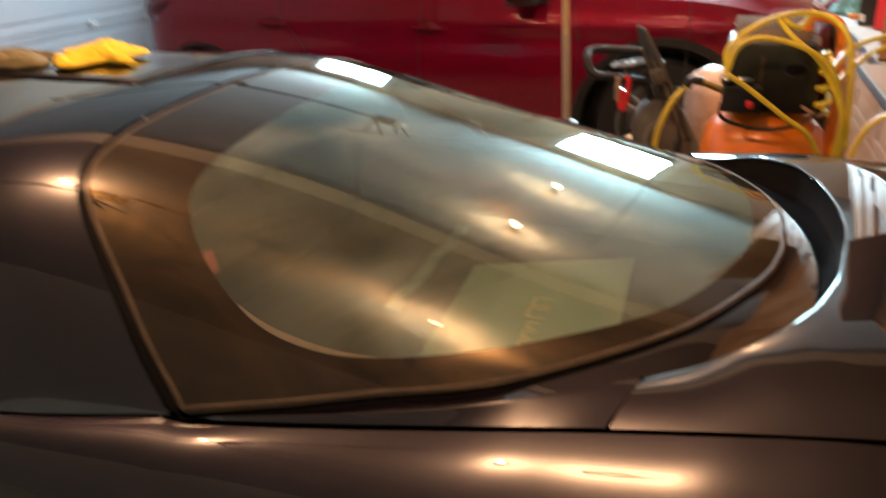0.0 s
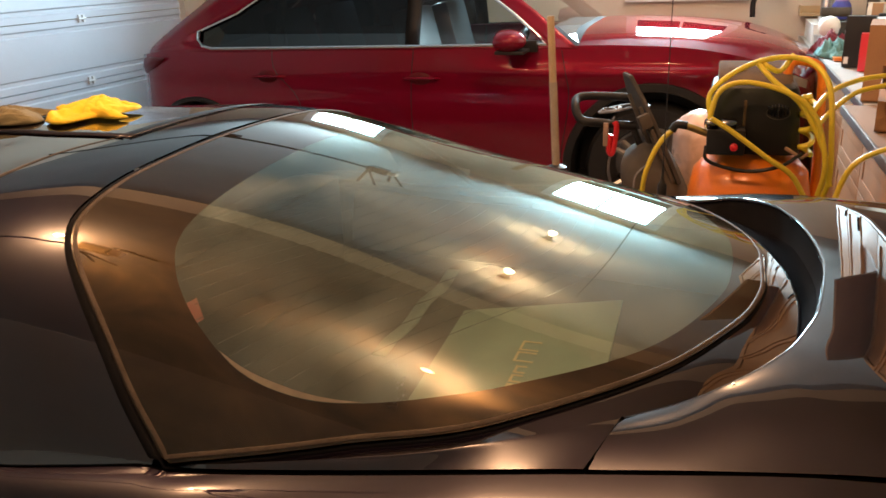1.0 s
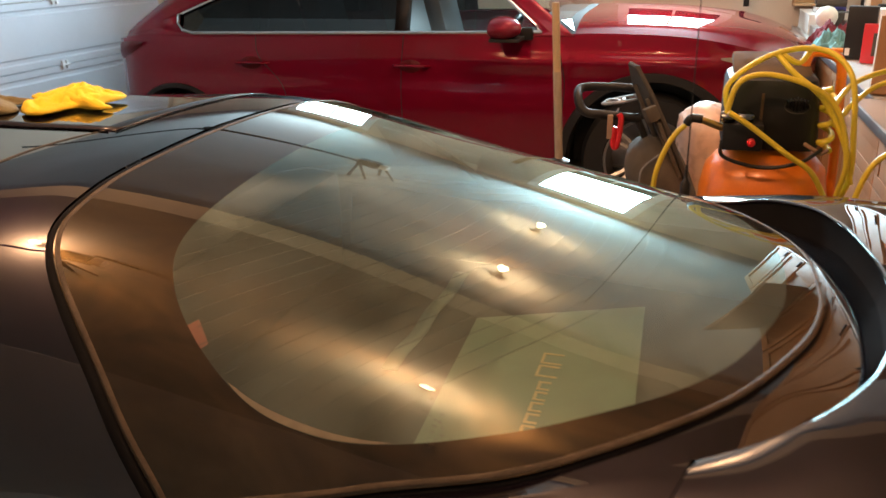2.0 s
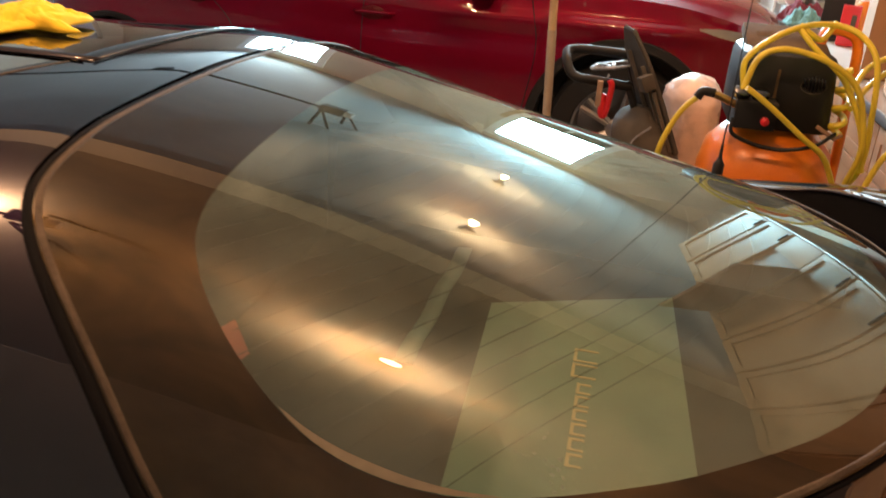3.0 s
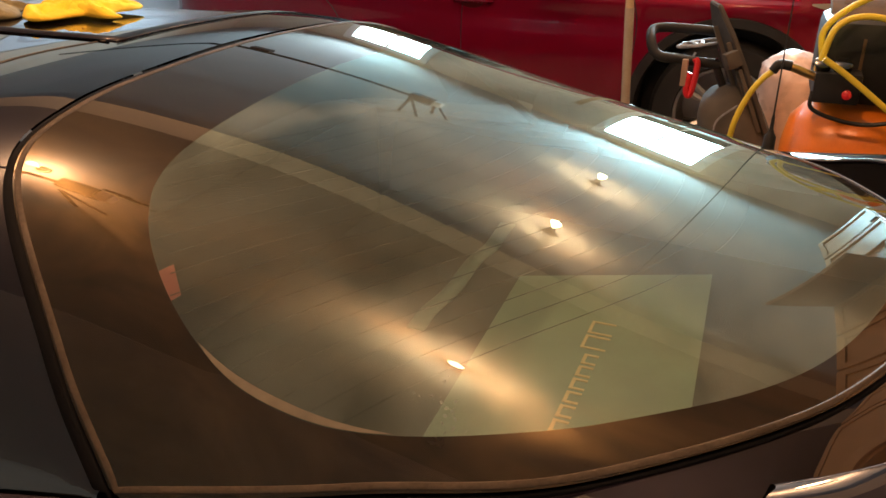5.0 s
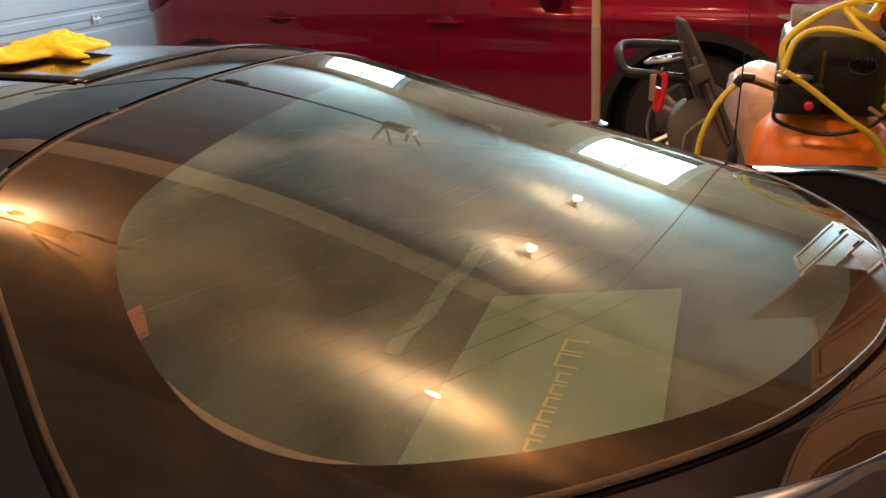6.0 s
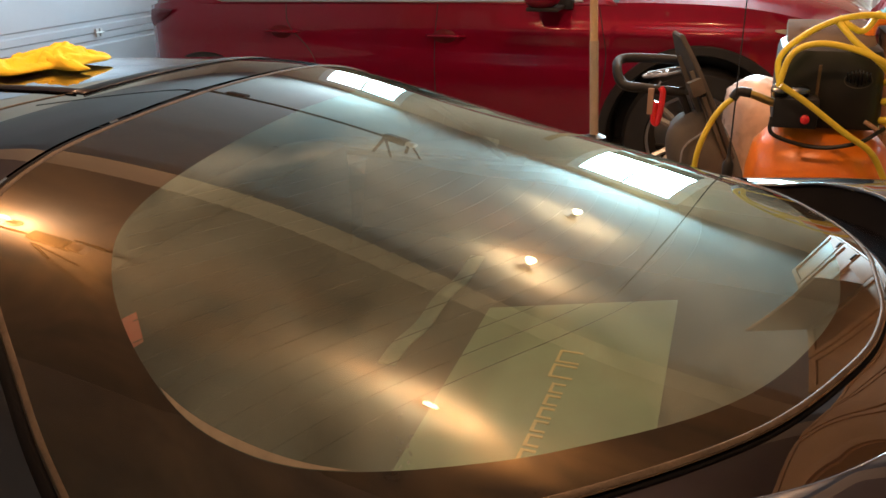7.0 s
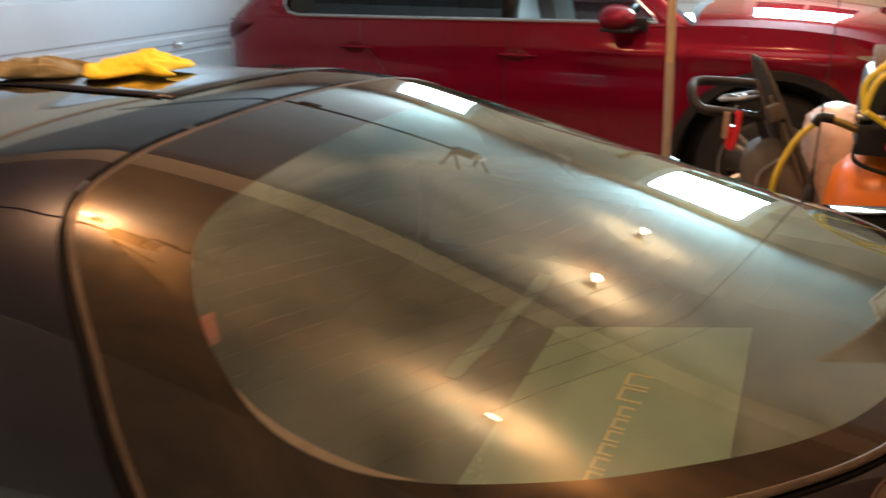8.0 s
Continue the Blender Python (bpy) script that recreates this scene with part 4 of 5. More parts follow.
# ---- ceiling beam, door openers, wall cabinets ----
structure("beam", box(LEFT, 2.31, 2.49, RIGHT, 2.44, CEIL - 0.002), CEILING, "painted boxed ceiling beam across the garage", "beam")
# unseen pale sheet, added so the rear ceiling reflects brighter in glass and paint
structure("rear_ceiling_sheet", box(LEFT, NEAR, CEIL - 0.004, RIGHT, -0.35, CEIL - 0.0005), REAR_WHITE, "added pale sheet that brightens the rear half of the ceiling", "ceiling")


def door_opener(x, y, tail=0.4):
    o = thing("door_opener", pose(x, y, 2.42), "black garage door opener with a rail to the door", "door opener", "door openers")
    part("motor_case", box(-0.09, -0.055, 0.05, 0.07, 0.055, 0.15, 0.015), BLACK, o)
    part("lamp_lens", box(0.071, -0.045, 0.06, 0.13, 0.045, 0.13, 0.015), WHITE, o, "white lamp lens")
    part("rail", box(LEFT - x + 0.1, -0.012, 0.10, -0.06, 0.012, 0.125, 0.004), BLACK, o)
    part("trolley", box(-1.3, -0.04, 0.06, -1.15, 0.04, 0.10, 0.01), BLACK, o)
    for a, b in ((-0.06, -0.10), (0.06, 0.10)):
        part("hanger_strap", merge(tube([(a, b * 0.8, 0.10), (a, b * 1.6, CEIL - 2.42)], 0.012, 6), tube([(a, b * 0.8, 0.10), (a + 0.12, b * 1.3, CEIL - 2.42)], 0.010, 6)), BLACK, o)
    return o


door_opener(0.22, 4.40)
door_opener(0.16, 1.08)
HONEY = material("honey_laminate", (0.45, 0.27, 0.13), 0.55, 0, 0, 0.12, 6)
CX, CZ0, CZ1 = 2.46, 1.50, 2.42
for k in range(7):
    y0 = 1.52 + k * 0.45
    is_open = k == 4
    c = thing("wall_cabinet", pose(CX, y0, CZ0), "honey laminate wall cabinet with its upper door open" if is_open else "honey laminate wall cabinet with a plain door", "cabinet", "wall cabinets")
    part("body", box(0.016, 0.002, 0, RIGHT - CX - 0.002, 0.448, CZ1 - CZ0, 0.002), WALNUT if is_open else HONEY, c)
    if is_open:
        part("door", box(-0.002, 0.012, 0.01, 0.014, 0.438, 0.25, 0.003), HONEY, c)
        part("open_door", box(-0.41, -0.016, 0.255, 0.0, 0.0, CZ1 - CZ0 - 0.01, 0.003, Matrix.Translation((-0.004, 0.02, 0)) @ Matrix.Rotation(radians(48), 4, "Z")), WALNUT, c, "brown back of the open door")
    else:
        zt = CZ1 - CZ0 - 0.01
        d = part("door", merge(box(0.004, 0.014, 0.01, 0.014, 0.436, zt, 0.002), box(-0.006, 0.014, 0.01, 0.004, 0.436, 0.07, 0.002), box(-0.006, 0.014, zt - 0.06, 0.004, 0.436, zt, 0.002), box(-0.006, 0.014, 0.07, 0.004, 0.07, zt - 0.06, 0.002), box(-0.006, 0.38, 0.07, 0.004, 0.436, zt - 0.06, 0.002)), HONEY, c)
        part("handle", box(-0.018, 0.03, 0.04, -0.0065, 0.042, 0.16, 0.003), BLACK, d)
    part("bottom_rail", box(-0.004, 0.0, -0.02, 0.02, 0.45, -0.001, 0.002), WHITE, c)


def carton(x0, y0, z0, x1, y1, z1, label, flaps=True, mat=None, turn=-10):
    b = thing("carton", pose(x0, y0, z0, 0, 0, turn) @ Matrix.Translation(((x1 - x0) / 2, (y1 - y0) / 2, 0)), label, "box")
    hx, hy, h = (x1 - x0) / 2, (y1 - y0) / 2, z1 - z0
    part("carton_body", merge(box(-hx, -hy, 0, -hx + 0.006, hy, h), box(hx - 0.006, -hy, 0, hx, hy, h), box(-hx + 0.006, -hy, 0, hx - 0.006, -hy + 0.006, h), box(-hx + 0.006, hy - 0.006, 0, hx - 0.006, hy, h), box(-hx, -hy, -0.0, hx, hy, 0.006)), mat or CARD, b)
    if flaps:
        for sg in (-1, 1):
            part("flap", box(-hx, -0.003, 0, hx, 0.003, hy * 0.8, 0, Matrix.Translation((0, sg * hy, h)) @ Matrix.Rotation(radians(-sg * (96 if sg < 0 else -70)), 4, "X")), mat or CARD, b)
    else:
        part("lid", box(-hx, -hy, h, hx, hy, h + 0.006), mat or CARD, b)
    return b


carton(2.35, 3.80, 0.925, 2.735, 4.16, 1.25, "large brown cardboard box on the worktop", False)
carton(2.30, 3.10, 0.925, 2.68, 3.53, 1.08, "low open cardboard box with torn edges")
bk = thing("retail_box", pose(2.415, 5.02, 0.925, 0, 0, -14), "tall black retail box with a pale label", "box")
part("case", box(0, 0, 0, 0.15, 0.09, 0.285, 0.003), BLACK, bk)
part("label_patch", box(0.008, -0.002, 0.02, 0.032, -0.0005, 0.06), WHITE, bk)
rb = thing("retail_box", pose(2.475, 4.84, 0.925, 0, 0, -12), "red retail box beside the black one", "box")
part("case", box(0, 0, 0, 0.09, 0.07, 0.205, 0.003), REDPL, rb)
part("label_patch", box(0.05, -0.002, 0.04, 0.075, -0.0005, 0.16), GREYFAB, rb)
bg = thing("retail_box", pose(2.66, 4.62, 0.925), "small blue and green printed retail box", "box")
part("case", box(0, 0, 0, 0.12, 0.2, 0.26, 0.003), material("blue_print", (0.05, 0.16, 0.40), 0.5), bg)
part("green_panel", box(-0.002, 0.02, 0.09, 0.0, 0.18, 0.2), material("green_print", (0.10, 0.32, 0.10), 0.5), bg)
gb = thing("globe_lamp", pose(2.44, 5.98, 0.925), "white frosted globe on a low base", "lamp")
part("base", turned([(0.06, 0), (0.06, 0.03), (0.045, 0.05), (0.04, 0.095)], 24), WHITE, gb)
part("globe", turned([(0.03, 0.085), (0.056, 0.105), (0.07, 0.15), (0.064, 0.185), (0.04, 0.212), (0.005, 0.222)], 32), material("frosted_white", (0.85, 0.82, 0.76), 0.35), gb)
bx_ = thing("storage_box", pose(2.38, 6.36, 0.925), "low white laminate storage box on the worktop", "box")
part("body", box(0, 0, 0, 0.32, 0.60, 0.125, 0.004), WHITE, bx_)
part("lid", box(-0.004, -0.004, 0.1255, 0.324, 0.604, 0.135, 0.003), WHITE, bx_)
for nm, x0, y0, z0, x1, y1, z1, mt, lab in (("tin_box", 2.38, 6.10, 0.925, 2.44, 6.28, 1.0, STEEL, "small silver tin box on the worktop"), ("parts_box", 2.43, 6.44, 1.062, 2.53, 6.62, 1.10, ZINC, "grey plastic parts box on a white box"),
                                            ("wood_block", 2.41, 5.32, 0.925, 2.48, 5.40, 0.945, ORANGE, "small orange wedge on the worktop")):
    e = thing(nm, pose(x0, y0, z0), lab, "box")
    part("body", box(0, 0, 0, x1 - x0, y1 - y0, (z1 - z0) * 0.8, 0.003), mt, e)
    part("lid", box(-0.002, -0.002, (z1 - z0) * 0.8 + 0.0005, x1 - x0 + 0.002, y1 - y0 + 0.002, z1 - z0, 0.003), mt, e)
sh = thing("wall_shelf", pose(2.33, FAR, 1.08), "small pale wooden shelf on the wall", "shelf")
part("board", box(0, -0.15, 0.0, 0.17, -0.001, 0.016, 0.003), WOOD, sh)
part("upright", box(0, -0.15, 0.017, 0.014, -0.001, 0.075, 0.003), WOOD, sh)
part("back", box(0.015, -0.012, 0.017, 0.17, -0.001, 0.07, 0.002), WOOD, sh)
rl_ = thing("paper_roll", pose(2.54, 6.56, 1.134), "grey roll lying on a white box", "roll")
part("roll", turned([(0.012, -0.10), (0.033, -0.10), (0.033, 0.10), (0.012, 0.10)], 24, Matrix.Rotation(radians(90), 4, "Y"), False), GREYFAB, rl_)
cp = thing("cap", pose(2.60, 6.76, 1.06), "blue cloth cap with a purple crown", "cap")
part("crown", turned([(0.075, 0.0), (0.075, 0.07), (0.062, 0.12), (0.035, 0.15), (0.004, 0.16)], 28), material("blue_cloth", (0.09, 0.10, 0.42), 0.8), cp)
part("top_patch", turned([(0.05, 0.141), (0.038, 0.156), (0.006, 0.166)], 24), material("lilac_cloth", (0.35, 0.22, 0.42), 0.8), cp)
part("brim", box(-0.09, -0.14, 0.0, 0.05, -0.05, 0.012, 0.005), BLACK, cp)
TEAL = material("teal_rag", (0.12, 0.26, 0.25), 0.9, 0, 0, 0.2, 18, 0.002, 200)
MAROON = material("maroon_rag", (0.16, 0.02, 0.03), 0.9, 0, 0, 0.2, 18, 0.002, 200)


def rag(name, m, size_x, size_y, height, mat, seed, label, folds=4.5, parent=None):
    rnd = random.Random(seed)
    ph = [rnd.uniform(0, 6.3) for _ in range(6)]
    n = 52
    rows = []
    for i in range(n):
        row = []
        for j in range(n):
            a, b = i / (n - 1) * 2 - 1, j / (n - 1) * 2 - 1
            r2 = max(abs(a), abs(b))
            edge = 1 + 0.07 * math.sin(3 * math.atan2(b, a) + ph[0]) + 0.04 * math.sin(5 * math.atan2(b, a) + ph[1])
            fold = 0.5 + 0.28 * math.sin(folds * a + 1.6 * b + ph[2]) + 0.16 * math.sin(folds * 1.9 * b - 2 * a + ph[3]) + 0.10 * noise.noise(Vector((a * 2.5 + seed, b * 2.5, 0)))
            crease = 1 - abs(noise.noise(Vector((a * 3.1 + seed, b * 3.1, 1.7)))) * 1.6
            fold = fold * 0.7 + 0.35 * crease + 0.16 * noise.noise(Vector((a * 8, b * 8, seed))) + 0.08 * noise.noise(Vector((a * 17, b * 17, seed + 3)))
            z = 0.004 + height * max(fold, 0.05) * max(1 - r2 ** 3, 0) ** 0.6
            row.append((a * size_x * edge + 0.02 * math.sin(4 * b + ph[4]), b * size_y * edge + 0.02 * math.sin(4 * a + ph[5]), z))
        rows.append(row)
    o = mesh_object(name, grid(rows), mat, True, 80)
    o.matrix_world = m
    sm = o.modifiers.new("solid", "SOLIDIFY")
    sm.thickness, sm.offset = 0.004, 1
    return tagged(o, label, "cloth")


rag("rag", pose(2.445, 5.53, 0.925, 0, 0, 20), 0.09, 0.12, 0.12, TEAL, 3, "crumpled teal rag on the worktop")
rag("rag", pose(2.47, 5.76, 0.925, 0, 0, 60), 0.11, 0.13, 0.15, MAROON, 5, "crumpled maroon rag on the worktop")
CM = coupe.matrix_world
rag("microfibre_cloth", CM @ Matrix.Translation((-1.345, 0.075, 1.245)) @ Matrix.Rotation(radians(35), 4, "Z"), 0.08, 0.115, 0.033, CLOTH_Y, 8, "bright yellow microfibre cloth dropped on the roof")
rag("polishing_cloth", CM @ Matrix.Translation((-1.53, -0.03, 1.241)), 0.10, 0.09, 0.031, CLOTH_B, 11, "dark olive polishing cloth crumpled on the roof")


def bottle(x, y, body, cap, h, r, label):
    b = thing("spray_bottle", pose(x, y, 0.925), label, "bottle", "bottles on the bench")
    part("bottle_body", turned([(r * 0.9, 0), (r, 0.01), (r, h * 0.55), (r * 0.85, h * 0.68), (r * 0.35, h * 0.82), (r * 0.33, h * 0.9)], 20), body, b)
    part("trigger_head", merge(box(-0.07, -0.013, h * 0.9, 0.03, 0.013, h, 0.006), box(-0.045, -0.006, h * 0.78, -0.033, 0.006, h * 0.91, 0.003)), cap, b)


bottle(2.60, 4.42, WHITE, WHITE, 0.32, 0.045, "white spray bottle with a white trigger")
bottle(2.70, 4.52, WHITE, ORANGE, 0.30, 0.042, "white spray bottle with an orange trigger")
for k, (x, y, h, r, mt, lab) in enumerate([(2.72, 5.75, 0.22, 0.05, material("blue_can", (0.06, 0.10, 0.35), 0.35), "blue tin standing near the wall"), (2.52, 7.0, 0.33, 0.04, STEEL, "tall steel canister with black cap"), (2.84, 6.9, 0.3, 0.05, BLACK, "black aerosol can on the worktop"),
                                      (2.70, 5.3, 0.2, 0.045, ORANGE, "orange plastic tub with a cap"), (2.80, 5.2, 0.24, 0.04, REDPL, "red aerosol can on the worktop"), (2.84, 6.2, 0.26, 0.045, YELLOW, "yellow canister with a lid")]):
    c = thing("can", pose(x, y, 0.925), lab, "can", "cans on the bench")
    part("can_body", turned([(r, 0), (r, h - 0.02), (r * 0.8, h)], 22), mt, c)
    part("can_lid", turned([(r * 0.5, h), (r * 0.5, h + 0.025), (r * 0.4, h + 0.03)], 18), WHITE if k % 2 else BLACK, c)
for x, y, w, d, h, turn, mt, lab in ((2.52, 6.12, 0.13, 0.10, 0.17, 12, FABRIC, "dark grey cardboard parts box on the worktop"), (2.60, 5.45, 0.12, 0.16, 0.24, -8, WHITE, "white retail box with a printed panel"), (2.66, 5.80, 0.16, 0.12, 0.31, 5, CARD, "tall brown mailing box on the worktop"),
                                     (2.60, 6.02, 0.10, 0.14, 0.12, 20, STEEL, "dull silver tool tin on the worktop"), (2.72, 6.30, 0.15, 0.15, 0.40, -6, GREYFAB, "tall grey box near the wall"), (2.56, 4.70, 0.08, 0.10, 0.12, -15, CARD, "small brown carton beside the bottles")):
    e = thing("parts_carton", pose(x, y, 0.925, 0, 0, turn), lab, "box")
    part("case", box(0, 0, 0, w, d, h, 0.003), mt, e)
    part("tape", box(w * 0.42, -0.0012, h * 0.2, w * 0.58, 0.0, h - 0.004), TOP, e)
    part("label_patch", box(-0.0012, d * 0.2, h * 0.3, -0.0002, d * 0.8, h * 0.72), TOP_TAN, e)
hk = thing("wall_hook", pose(2.06, FAR, 1.2), "black tubular hook on the wall", "hook")
part("bar", tube(through_points([(-0.08, -0.2, -0.12), (-0.08, -0.2, 0.0), (-0.04, -0.2, 0.05), (0.1, -0.2, 0.06), (0.1, 0.0, 0.06)], 6), 0.022, 10), BLACK, hk)

# ---- air compressor with its yellow hose ----
comp = thing("air_compressor", pose(1.865, 2.86, 0) @ Matrix.Diagonal((1, 1, 1.025, 1)), "upright air compressor with orange tank and black shroud", "compressor")
part("tank", turned([(0.06, 0.10), (0.16, 0.12), (0.215, 0.19), (0.215, 0.72), (0.20, 0.80), (0.15, 0.855), (0.06, 0.88)], 40), ORANGE, comp, "orange enamelled tank")
for k in range(3):
    a = 2 * math.pi * k / 3 + 0.5
    part("foot", box(-0.02, -0.03, 0, 0.02, 0.03, 0.16, 0.006, Matrix.Translation((0.17 * math.cos(a), 0.17 * math.sin(a), 0)) @ Matrix.Rotation(a, 4, "Z")), RUBBER, comp)
rows = []
for z, w0, w1, d in ((0.885, -0.15, 0.15, 0.15), (0.90, -0.158, 0.152, 0.16), (1.02, -0.158, 0.142, 0.16), (1.09, -0.156, 0.135, 0.158), (1.108, -0.15, 0.128, 0.152), (1.12, -0.13, 0.108, 0.13)):
    ring = []
    for k in range(40):
        a = 2 * math.pi * k / 40
        cx, hx = (w0 + w1) / 2, (w1 - w0) / 2
        ca, sa = math.cos(a), math.sin(a)
        ring.append((cx + hx * math.copysign(abs(ca) ** 0.3, ca), d * math.copysign(abs(sa) ** 0.3, sa), z))
    rows.append(ring)
shroud = part("shroud", grid(rows, closed=True), BLACK, comp, "black moulded motor shroud")
part("top_cover", merge(box(-0.135, -0.12, -0.02, 0.115, 0.15, 0.012, 0.012, Matrix.Translation((0, 0, 1.122)) @ Matrix.Rotation(radians(13), 4, "X")), box(-0.10, 0.03, 0.0, -0.04, 0.09, 0.014, 0.006, Matrix.Translation((0, 0, 1.122)) @ Matrix.Rotation(radians(13), 4, "X"))), DUSTY, comp, "dusty tan top of the shroud")
part("centre_rib", box(-0.045, -0.1625, 0.91, -0.036, -0.157, 1.07, 0.002), DUSTY, shroud)
for k in range(7):
    part("vent_slat", box(0.033 + 0.010 * k, -0.1645, 1.012 + 0.005 * abs(k - 3), 0.038 + 0.010 * k, -0.155, 1.062 - 0.003 * abs(k - 3), 0.001), GLOSSBLACK, shroud)
part("vent_ring", tube([(0.066 + 0.038 * math.cos(a), -0.161, 1.03 + 0.022 * math.sin(a)) for a in [2 * math.pi * k / 24 for k in range(24)]], 0.0014, 6, closed=True), GREYFAB, shroud)
ctl = part("control_box", box(-0.16, -0.25, 0.90, -0.035, -0.155, 0.985, 0.01), BLACK, comp)
part("red_button", turned([(0.013, 0), (0.013, 0.012), (0.008, 0.016)], 16, Matrix.Translation((-0.07, -0.25, 0.93)) @ Matrix.Rotation(radians(90), 4, "X")), REDPL, ctl)
for gx in (-0.145, -0.09):
    part("gauge", turned([(0.024, 0), (0.026, 0.006), (0.026, 0.02), (0.022, 0.022)], 20, Matrix.Translation((gx, -0.21, 0.99)) @ Matrix.Rotation(radians(25), 4, "X")), GLOSSBLACK, ctl)
part("outlet", tube([(-0.155, -0.22, 0.965), (-0.21, -0.225, 0.985), (-0.235, -0.23, 0.993)], 0.012, 10), material("brass", (0.55, 0.38, 0.15), 0.3, 1.0), ctl)
part("elbow", tube(through_points([(-0.225, -0.23, 0.993), (-0.26, -0.23, 0.995), (-0.275, -0.23, 0.975)], 5), 0.014, 10), RUBBER, ctl)
part("drain_valve", tube([(0.10, -0.17, 0.915), (0.15, -0.2, 0.89), (0.17, -0.2, 0.905)], 0.007, 8), WALNUT, comp)
part("pressure_line", tube(through_points([(-0.16, -0.24, 0.93), (-0.15, -0.25, 0.88), (-0.03, -0.25, 0.85), (0.08, -0.25, 0.87), (0.15, -0.2, 0.905)], 8), 0.006, 8), BLACK, comp)
part("handle", tube(through_points([(0.228, 0.02, 0.50), (0.228, 0.02, 0.77), (0.216, 0.02, 1.04), (0.21, 0.02, 1.13), (0.19, 0.02, 1.165), (0.14, 0.02, 1.18), (0.105, 0.02, 1.17), (0.095, 0.02, 1.12)], 8), 0.0165, 10), ORANGE, comp, "orange tubular handle")
hose = thing("air_hose", pose(1.865, 2.63, 0.924), "yellow rubber air hose looped over the compressor", "hose")
LOOPS = [
    [(1.75, 2.68, 1.02), (1.74, 2.68, 1.1), (1.79, 2.69, 1.16), (1.88, 2.75, 1.202), (1.98, 2.80, 1.214), (2.06, 2.78, 1.196), (2.11, 2.72, 1.13), (2.13, 2.70, 0.98), (2.14, 2.72, 0.80), (2.1, 2.85, 0.65)],
    [(1.745, 2.64, 1.03), (1.77, 2.64, 1.12), (1.84, 2.65, 1.15), (1.95, 2.65, 1.13), (2.04, 2.66, 1.08), (2.09, 2.67, 1.0), (2.12, 2.68, 0.87), (2.11, 2.72, 0.75)],
    [(1.75, 2.62, 1.035), (1.82, 2.63, 0.99), (1.94, 2.65, 0.90), (2.02, 2.68, 0.84), (2.08, 2.72, 0.74)],
    [(1.88, 2.76, 1.205), (1.94, 2.72, 1.145), (2.03, 2.70, 1.07), (2.11, 2.70, 0.93), (2.145, 2.71, 0.80)],
    [(2.0, 2.83, 1.217), (1.96, 2.78, 1.172), (1.92, 2.76, 1.187), (1.89, 2.78, 1.207)],
    [(2.06, 2.72, 1.03), (2.13, 2.86, 1.09), (2.24, 3.0, 1.115), (2.36, 3.1, 1.12)],
    [(2.08, 2.75, 0.98), (2.15, 2.88, 1.03), (2.23, 2.95, 1.08), (2.34, 3.0, 1.10)],
    [(2.15, 2.70, 0.70), (2.18, 2.70, 0.82), (2.21, 2.70, 0.88), (2.26, 2.71, 0.915), (2.33, 2.72, 0.94), (2.40, 2.8, 0.94)],
    [(1.53, 2.72, 0.70), (1.54, 2.70, 0.81), (1.57, 2.70, 0.90), (1.60, 2.70, 0.95), (1.625, 2.70, 0.975)],
]
for pts in LOOPS:
    part("hose_loop", tube(through_points([Vector(p) - Vector((1.9, 2.7, 0.9)) for p in pts], 8), 0.009, 10), YELLOW, hose)
part("hose_loop", tube([(0.165 + 0.022 * math.cos(a), 0.12 + 0.05 * math.sin(a), -0.02 + 0.009 * a) for a in [k * 0.4 for k in range(60)]], 0.010, 8), YELLOW, hose)

# ---- folded stroller, bag and pole between the cars ----
str_ = thing("stroller", pose(1.44, 3.38, 0), "folded dark grey baby stroller with red carabiner", "stroller")
S0 = Vector((1.45, 3.5, 0))


def sp(pts):
    return [Vector(p) - S0 for p in pts]


part("push_handle", tube(through_points(sp([(1.42, 3.42, 0.88), (1.28, 3.40, 0.895), (1.195, 3.40, 0.905), (1.16, 3.43, 0.955), (1.165, 3.52, 0.985), (1.28, 3.56, 0.985), (1.42, 3.56, 0.98)]), 8), 0.019, 10), RUBBER, str_)
CONSOLE = material("light_grey_plastic", (0.20, 0.21, 0.23), 0.5, 0, 0, 0.3, 30, spec=0.3)
tray = part("console", merge(tube([(-0.105 + 0.085 * math.cos(a), -0.005 + 0.06 * math.sin(a), 0.945 + 0.018 * math.cos(a)) for a in [2 * math.pi * k / 24 for k in range(24)]], 0.011, 8, closed=True, flat=0.6),
                             box(-0.115, -0.06, 0.935, -0.10, 0.05, 0.947, 0.004), box(-0.03, -0.03, 0.945, 0.02, 0.03, 0.958, 0.005)), CONSOLE, str_, "light grey plastic parent tray")
part("cup_ring", tube([(-0.15 + 0.028 * math.cos(a), -0.005 + 0.032 * math.sin(a), 0.938) for a in [2 * math.pi * k / 18 for k in range(18)]], 0.005, 6, closed=True), CONSOLE, tray)
part("hanging_strap", tube(through_points([(-0.12, -0.075, 0.92), (-0.145, -0.085, 0.86), (-0.135, -0.09, 0.80), (-0.115, -0.085, 0.78)], 6), 0.008, 6, flat=0.4), CONSOLE, tray)
part("basket_bar", tube(sp([(1.335, 3.37, 0.60), (1.44, 3.36, 0.64)]), 0.012, 8), WALNUT, str_, "worn tan bar of the basket")
part("piping", tube(through_points([(-0.02, -0.275, 0.50), (-0.01, -0.285, 0.66), (0.0, -0.27, 0.72), (0.06, -0.255, 0.775)], 6), 0.004, 6), CONSOLE, str_)
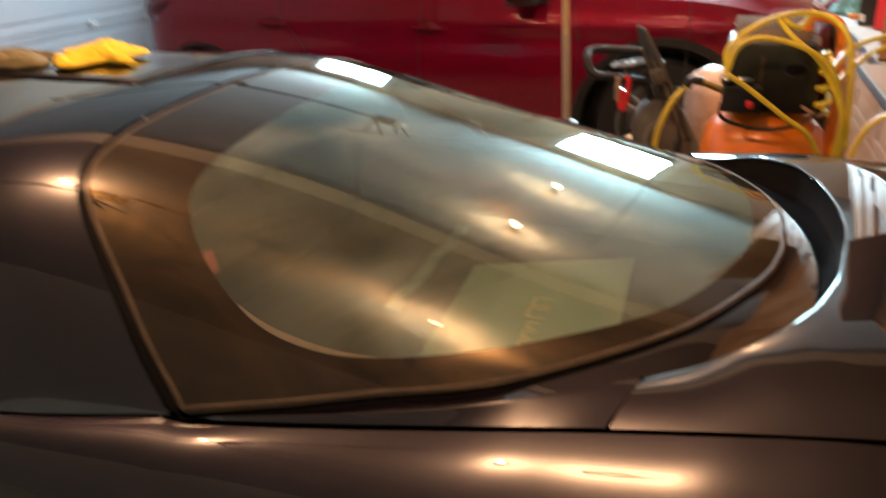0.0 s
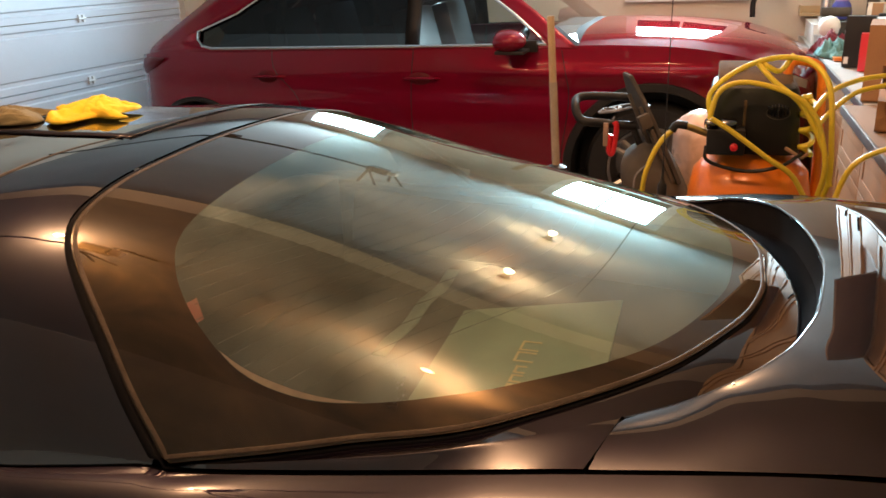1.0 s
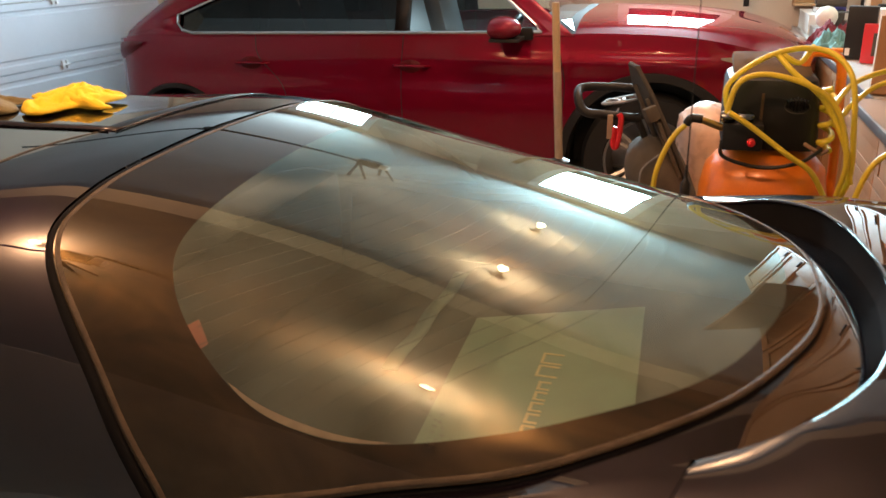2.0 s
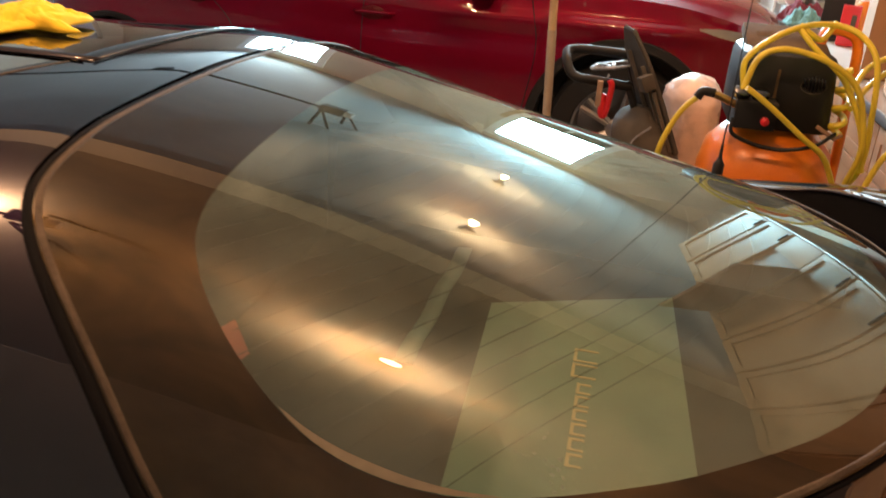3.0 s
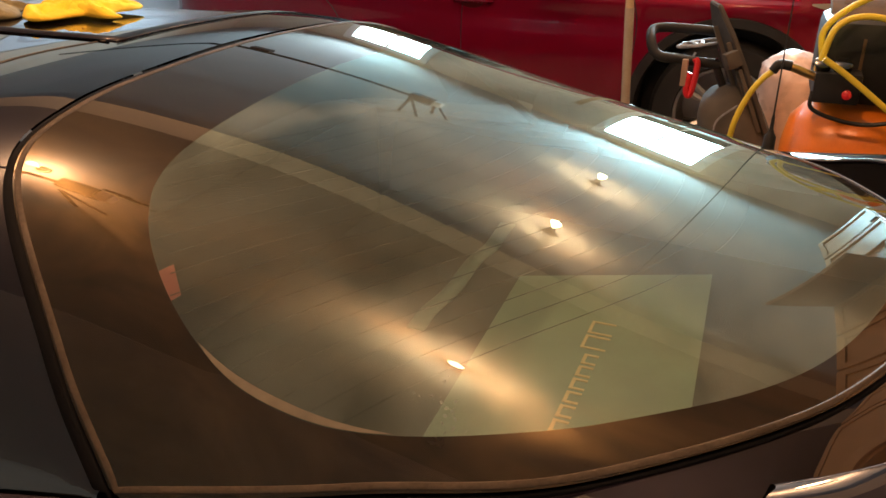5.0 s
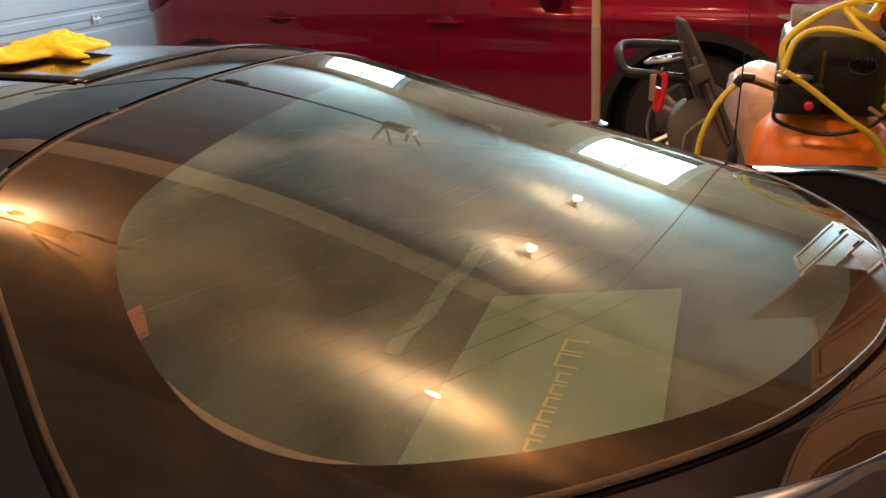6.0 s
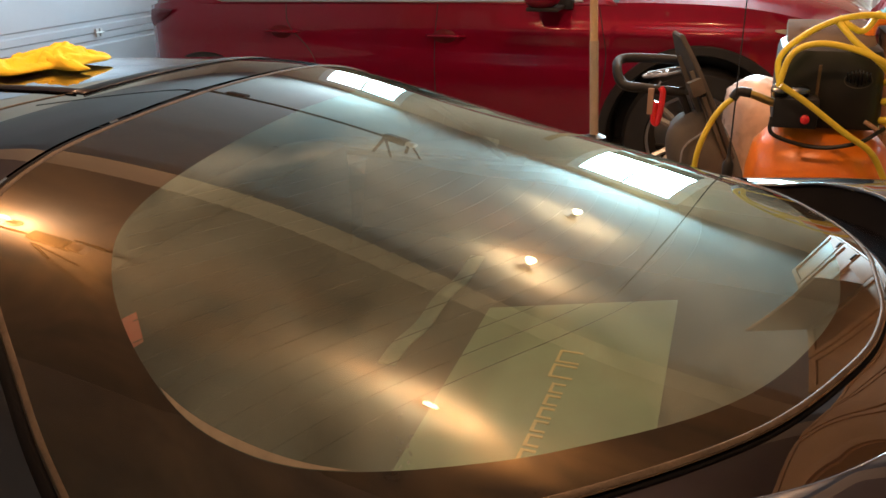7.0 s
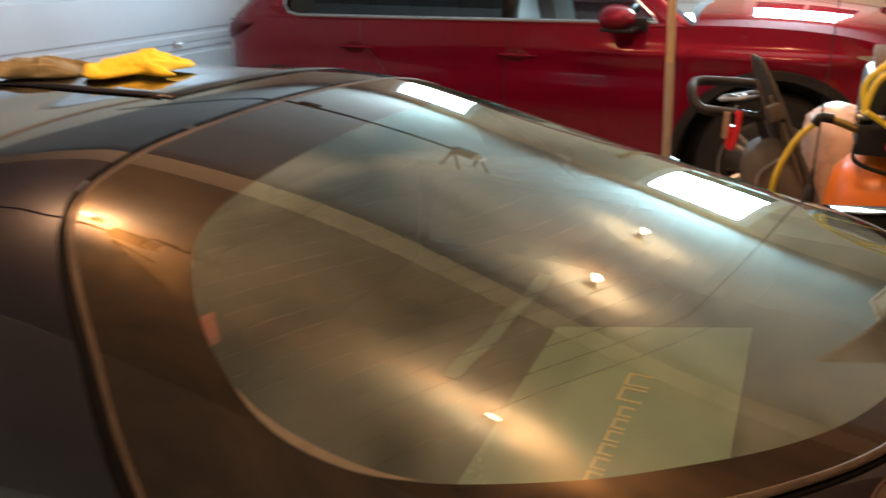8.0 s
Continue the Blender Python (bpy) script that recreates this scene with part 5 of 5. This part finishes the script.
car = part("carabiner", tube(through_points(sp([(1.335, 3.38, 0.905), (1.345, 3.38, 0.88), (1.338, 3.38, 0.80), (1.328, 3.38, 0.765), (1.316, 3.38, 0.78), (1.318, 3.38, 0.83), (1.325, 3.38, 0.85)]), 6), 0.012, 8), REDPL, str_, "red carabiner clip")
part("clip_strap", box(1.29 - 1.45, -0.13, 0.80, 1.312 - 1.45, -0.11, 0.90, 0.004), TOP_TAN, car)
bm = bmesh.new()
ring = [(-0.13, 0.0), (-0.13, 0.20), (-0.10, 0.38), (-0.05, 0.49), (0.03, 0.51), (0.08, 0.43), (0.11, 0.20), (0.12, 0.0)]
f = bm.faces.new([bm.verts.new((0, y, z)) for y, z in ring])
ext = bmesh.ops.extrude_face_region(bm, geom=[f])
bmesh.ops.translate(bm, vec=(0.018, 0, 0), verts=[v for v in ext["geom"] if isinstance(v, bmesh.types.BMVert)])
bmesh.ops.bevel(bm, geom=bm.edges[:], offset=0.004, segments=2, affect="EDGES")
LEANING = Matrix.Translation((1.572 - 1.45, -0.10, 0.645)) @ Matrix.Rotation(radians(-24), 4, "Y") @ Matrix.Rotation(radians(22), 4, "Z")
bmesh.ops.transform(bm, matrix=LEANING, verts=bm.verts)
part("canopy_board", bm, FABRIC, str_, "flat charcoal fabric canopy")
for yy, zz in ((-0.125, 0.26), (-0.09, 0.36), (0.0, 0.42)):
    part("canopy_rib", box(-0.022, yy - 0.006, 0.02, -0.006, yy + 0.006, zz, 0.003, LEANING), GREYFAB, str_)
part("canopy_hinge", box(-0.05, -0.14, 0.27, 0.0, -0.09, 0.33, 0.01, LEANING), GREYFAB, str_)
bm = bmesh.new()
bmesh.ops.create_uvsphere(bm, u_segments=28, v_segments=18, radius=1)
for v in bm.verts:
    c = v.co
    c.x, c.y, c.z = (math.copysign(abs(k) ** 0.7, k) for k in c)
    c += Vector((0.05 * c.z, 0, 0)) + 0.04 * noise.noise_vector(c * 2.0)
bmesh.ops.transform(bm, matrix=Matrix.Translation((1.53 - 1.45, -0.07, 0.58)) @ Matrix.Rotation(radians(-25), 4, "Y") @ Matrix.Diagonal((0.12, 0.2, 0.24, 1)), verts=bm.verts)
part("seat_fabric", bm, GREYFAB, str_, "grey-brown padded seat fabric", angle=80)
for a, b in (((1.40, 3.42, 0.90), (1.75, 3.36, 0.12)), ((1.40, 3.58, 0.95), (1.75, 3.64, 0.12)), ((1.62, 3.38, 0.5), (1.28, 3.36, 0.10)), ((1.62, 3.62, 0.5), (1.28, 3.64, 0.10))):
    part("frame_tube", tube(sp([a, b]), 0.014, 8), BLACK, str_)
for wx, wy, r in ((1.75, 3.34, 0.12), (1.75, 3.66, 0.12), (1.28, 3.34, 0.09), (1.28, 3.66, 0.09)):
    part("stroller_wheel", turned([(0.03, -0.02), (r * 0.8, -0.018), (r, -0.01), (r, 0.01), (r * 0.8, 0.018), (0.03, 0.02)], 24, Matrix.Translation(Vector((wx, wy, r)) - S0) @ Matrix.Rotation(radians(90), 4, "X")), RUBBER, str_)
bm = bmesh.new()
bmesh.ops.create_icosphere(bm, subdivisions=4, radius=1)
for v in bm.verts:
    c = v.co
    k = 1 + 0.07 * noise.noise(c * 1.7) + 0.05 * noise.noise(c * 5) + 0.05 * abs(noise.noise(c * 9))
    v.co = Vector((c.x * 0.122 * k, c.y * 0.16 * k, 0.79 + c.z * (0.113 * k if c.z > 0 else 0.79)))
bag = mesh_object("plastic_bag", bm, BAG, True, 80)
bag.matrix_world = pose(1.680, 3.62, 0.0)
tagged(bag, "full pale pinkish plastic bag tied shut", "bag")
pl = thing("prop_pole", pose(1.117, 3.05, 0), "pale wooden pole in a steel sleeve on a black foot", "pole")
part("shaft", tube([(-0.018, 0, 1.05), (-0.033, 0, 1.358)], 0.0145, 12), WOOD, pl)
part("sleeve", tube([(0, 0, 0.70), (-0.020, 0, 1.10)], 0.016, 12), material("greyed_wood", (0.36, 0.30, 0.22), 0.6, 0, 0, 0.2, 14), pl)
part("foot", turned([(0.12, 0), (0.12, 0.03), (0.042, 0.06), (0.037, 0.68), (0.042, 0.75), (0.02, 0.76)], 20), BLACK, pl)
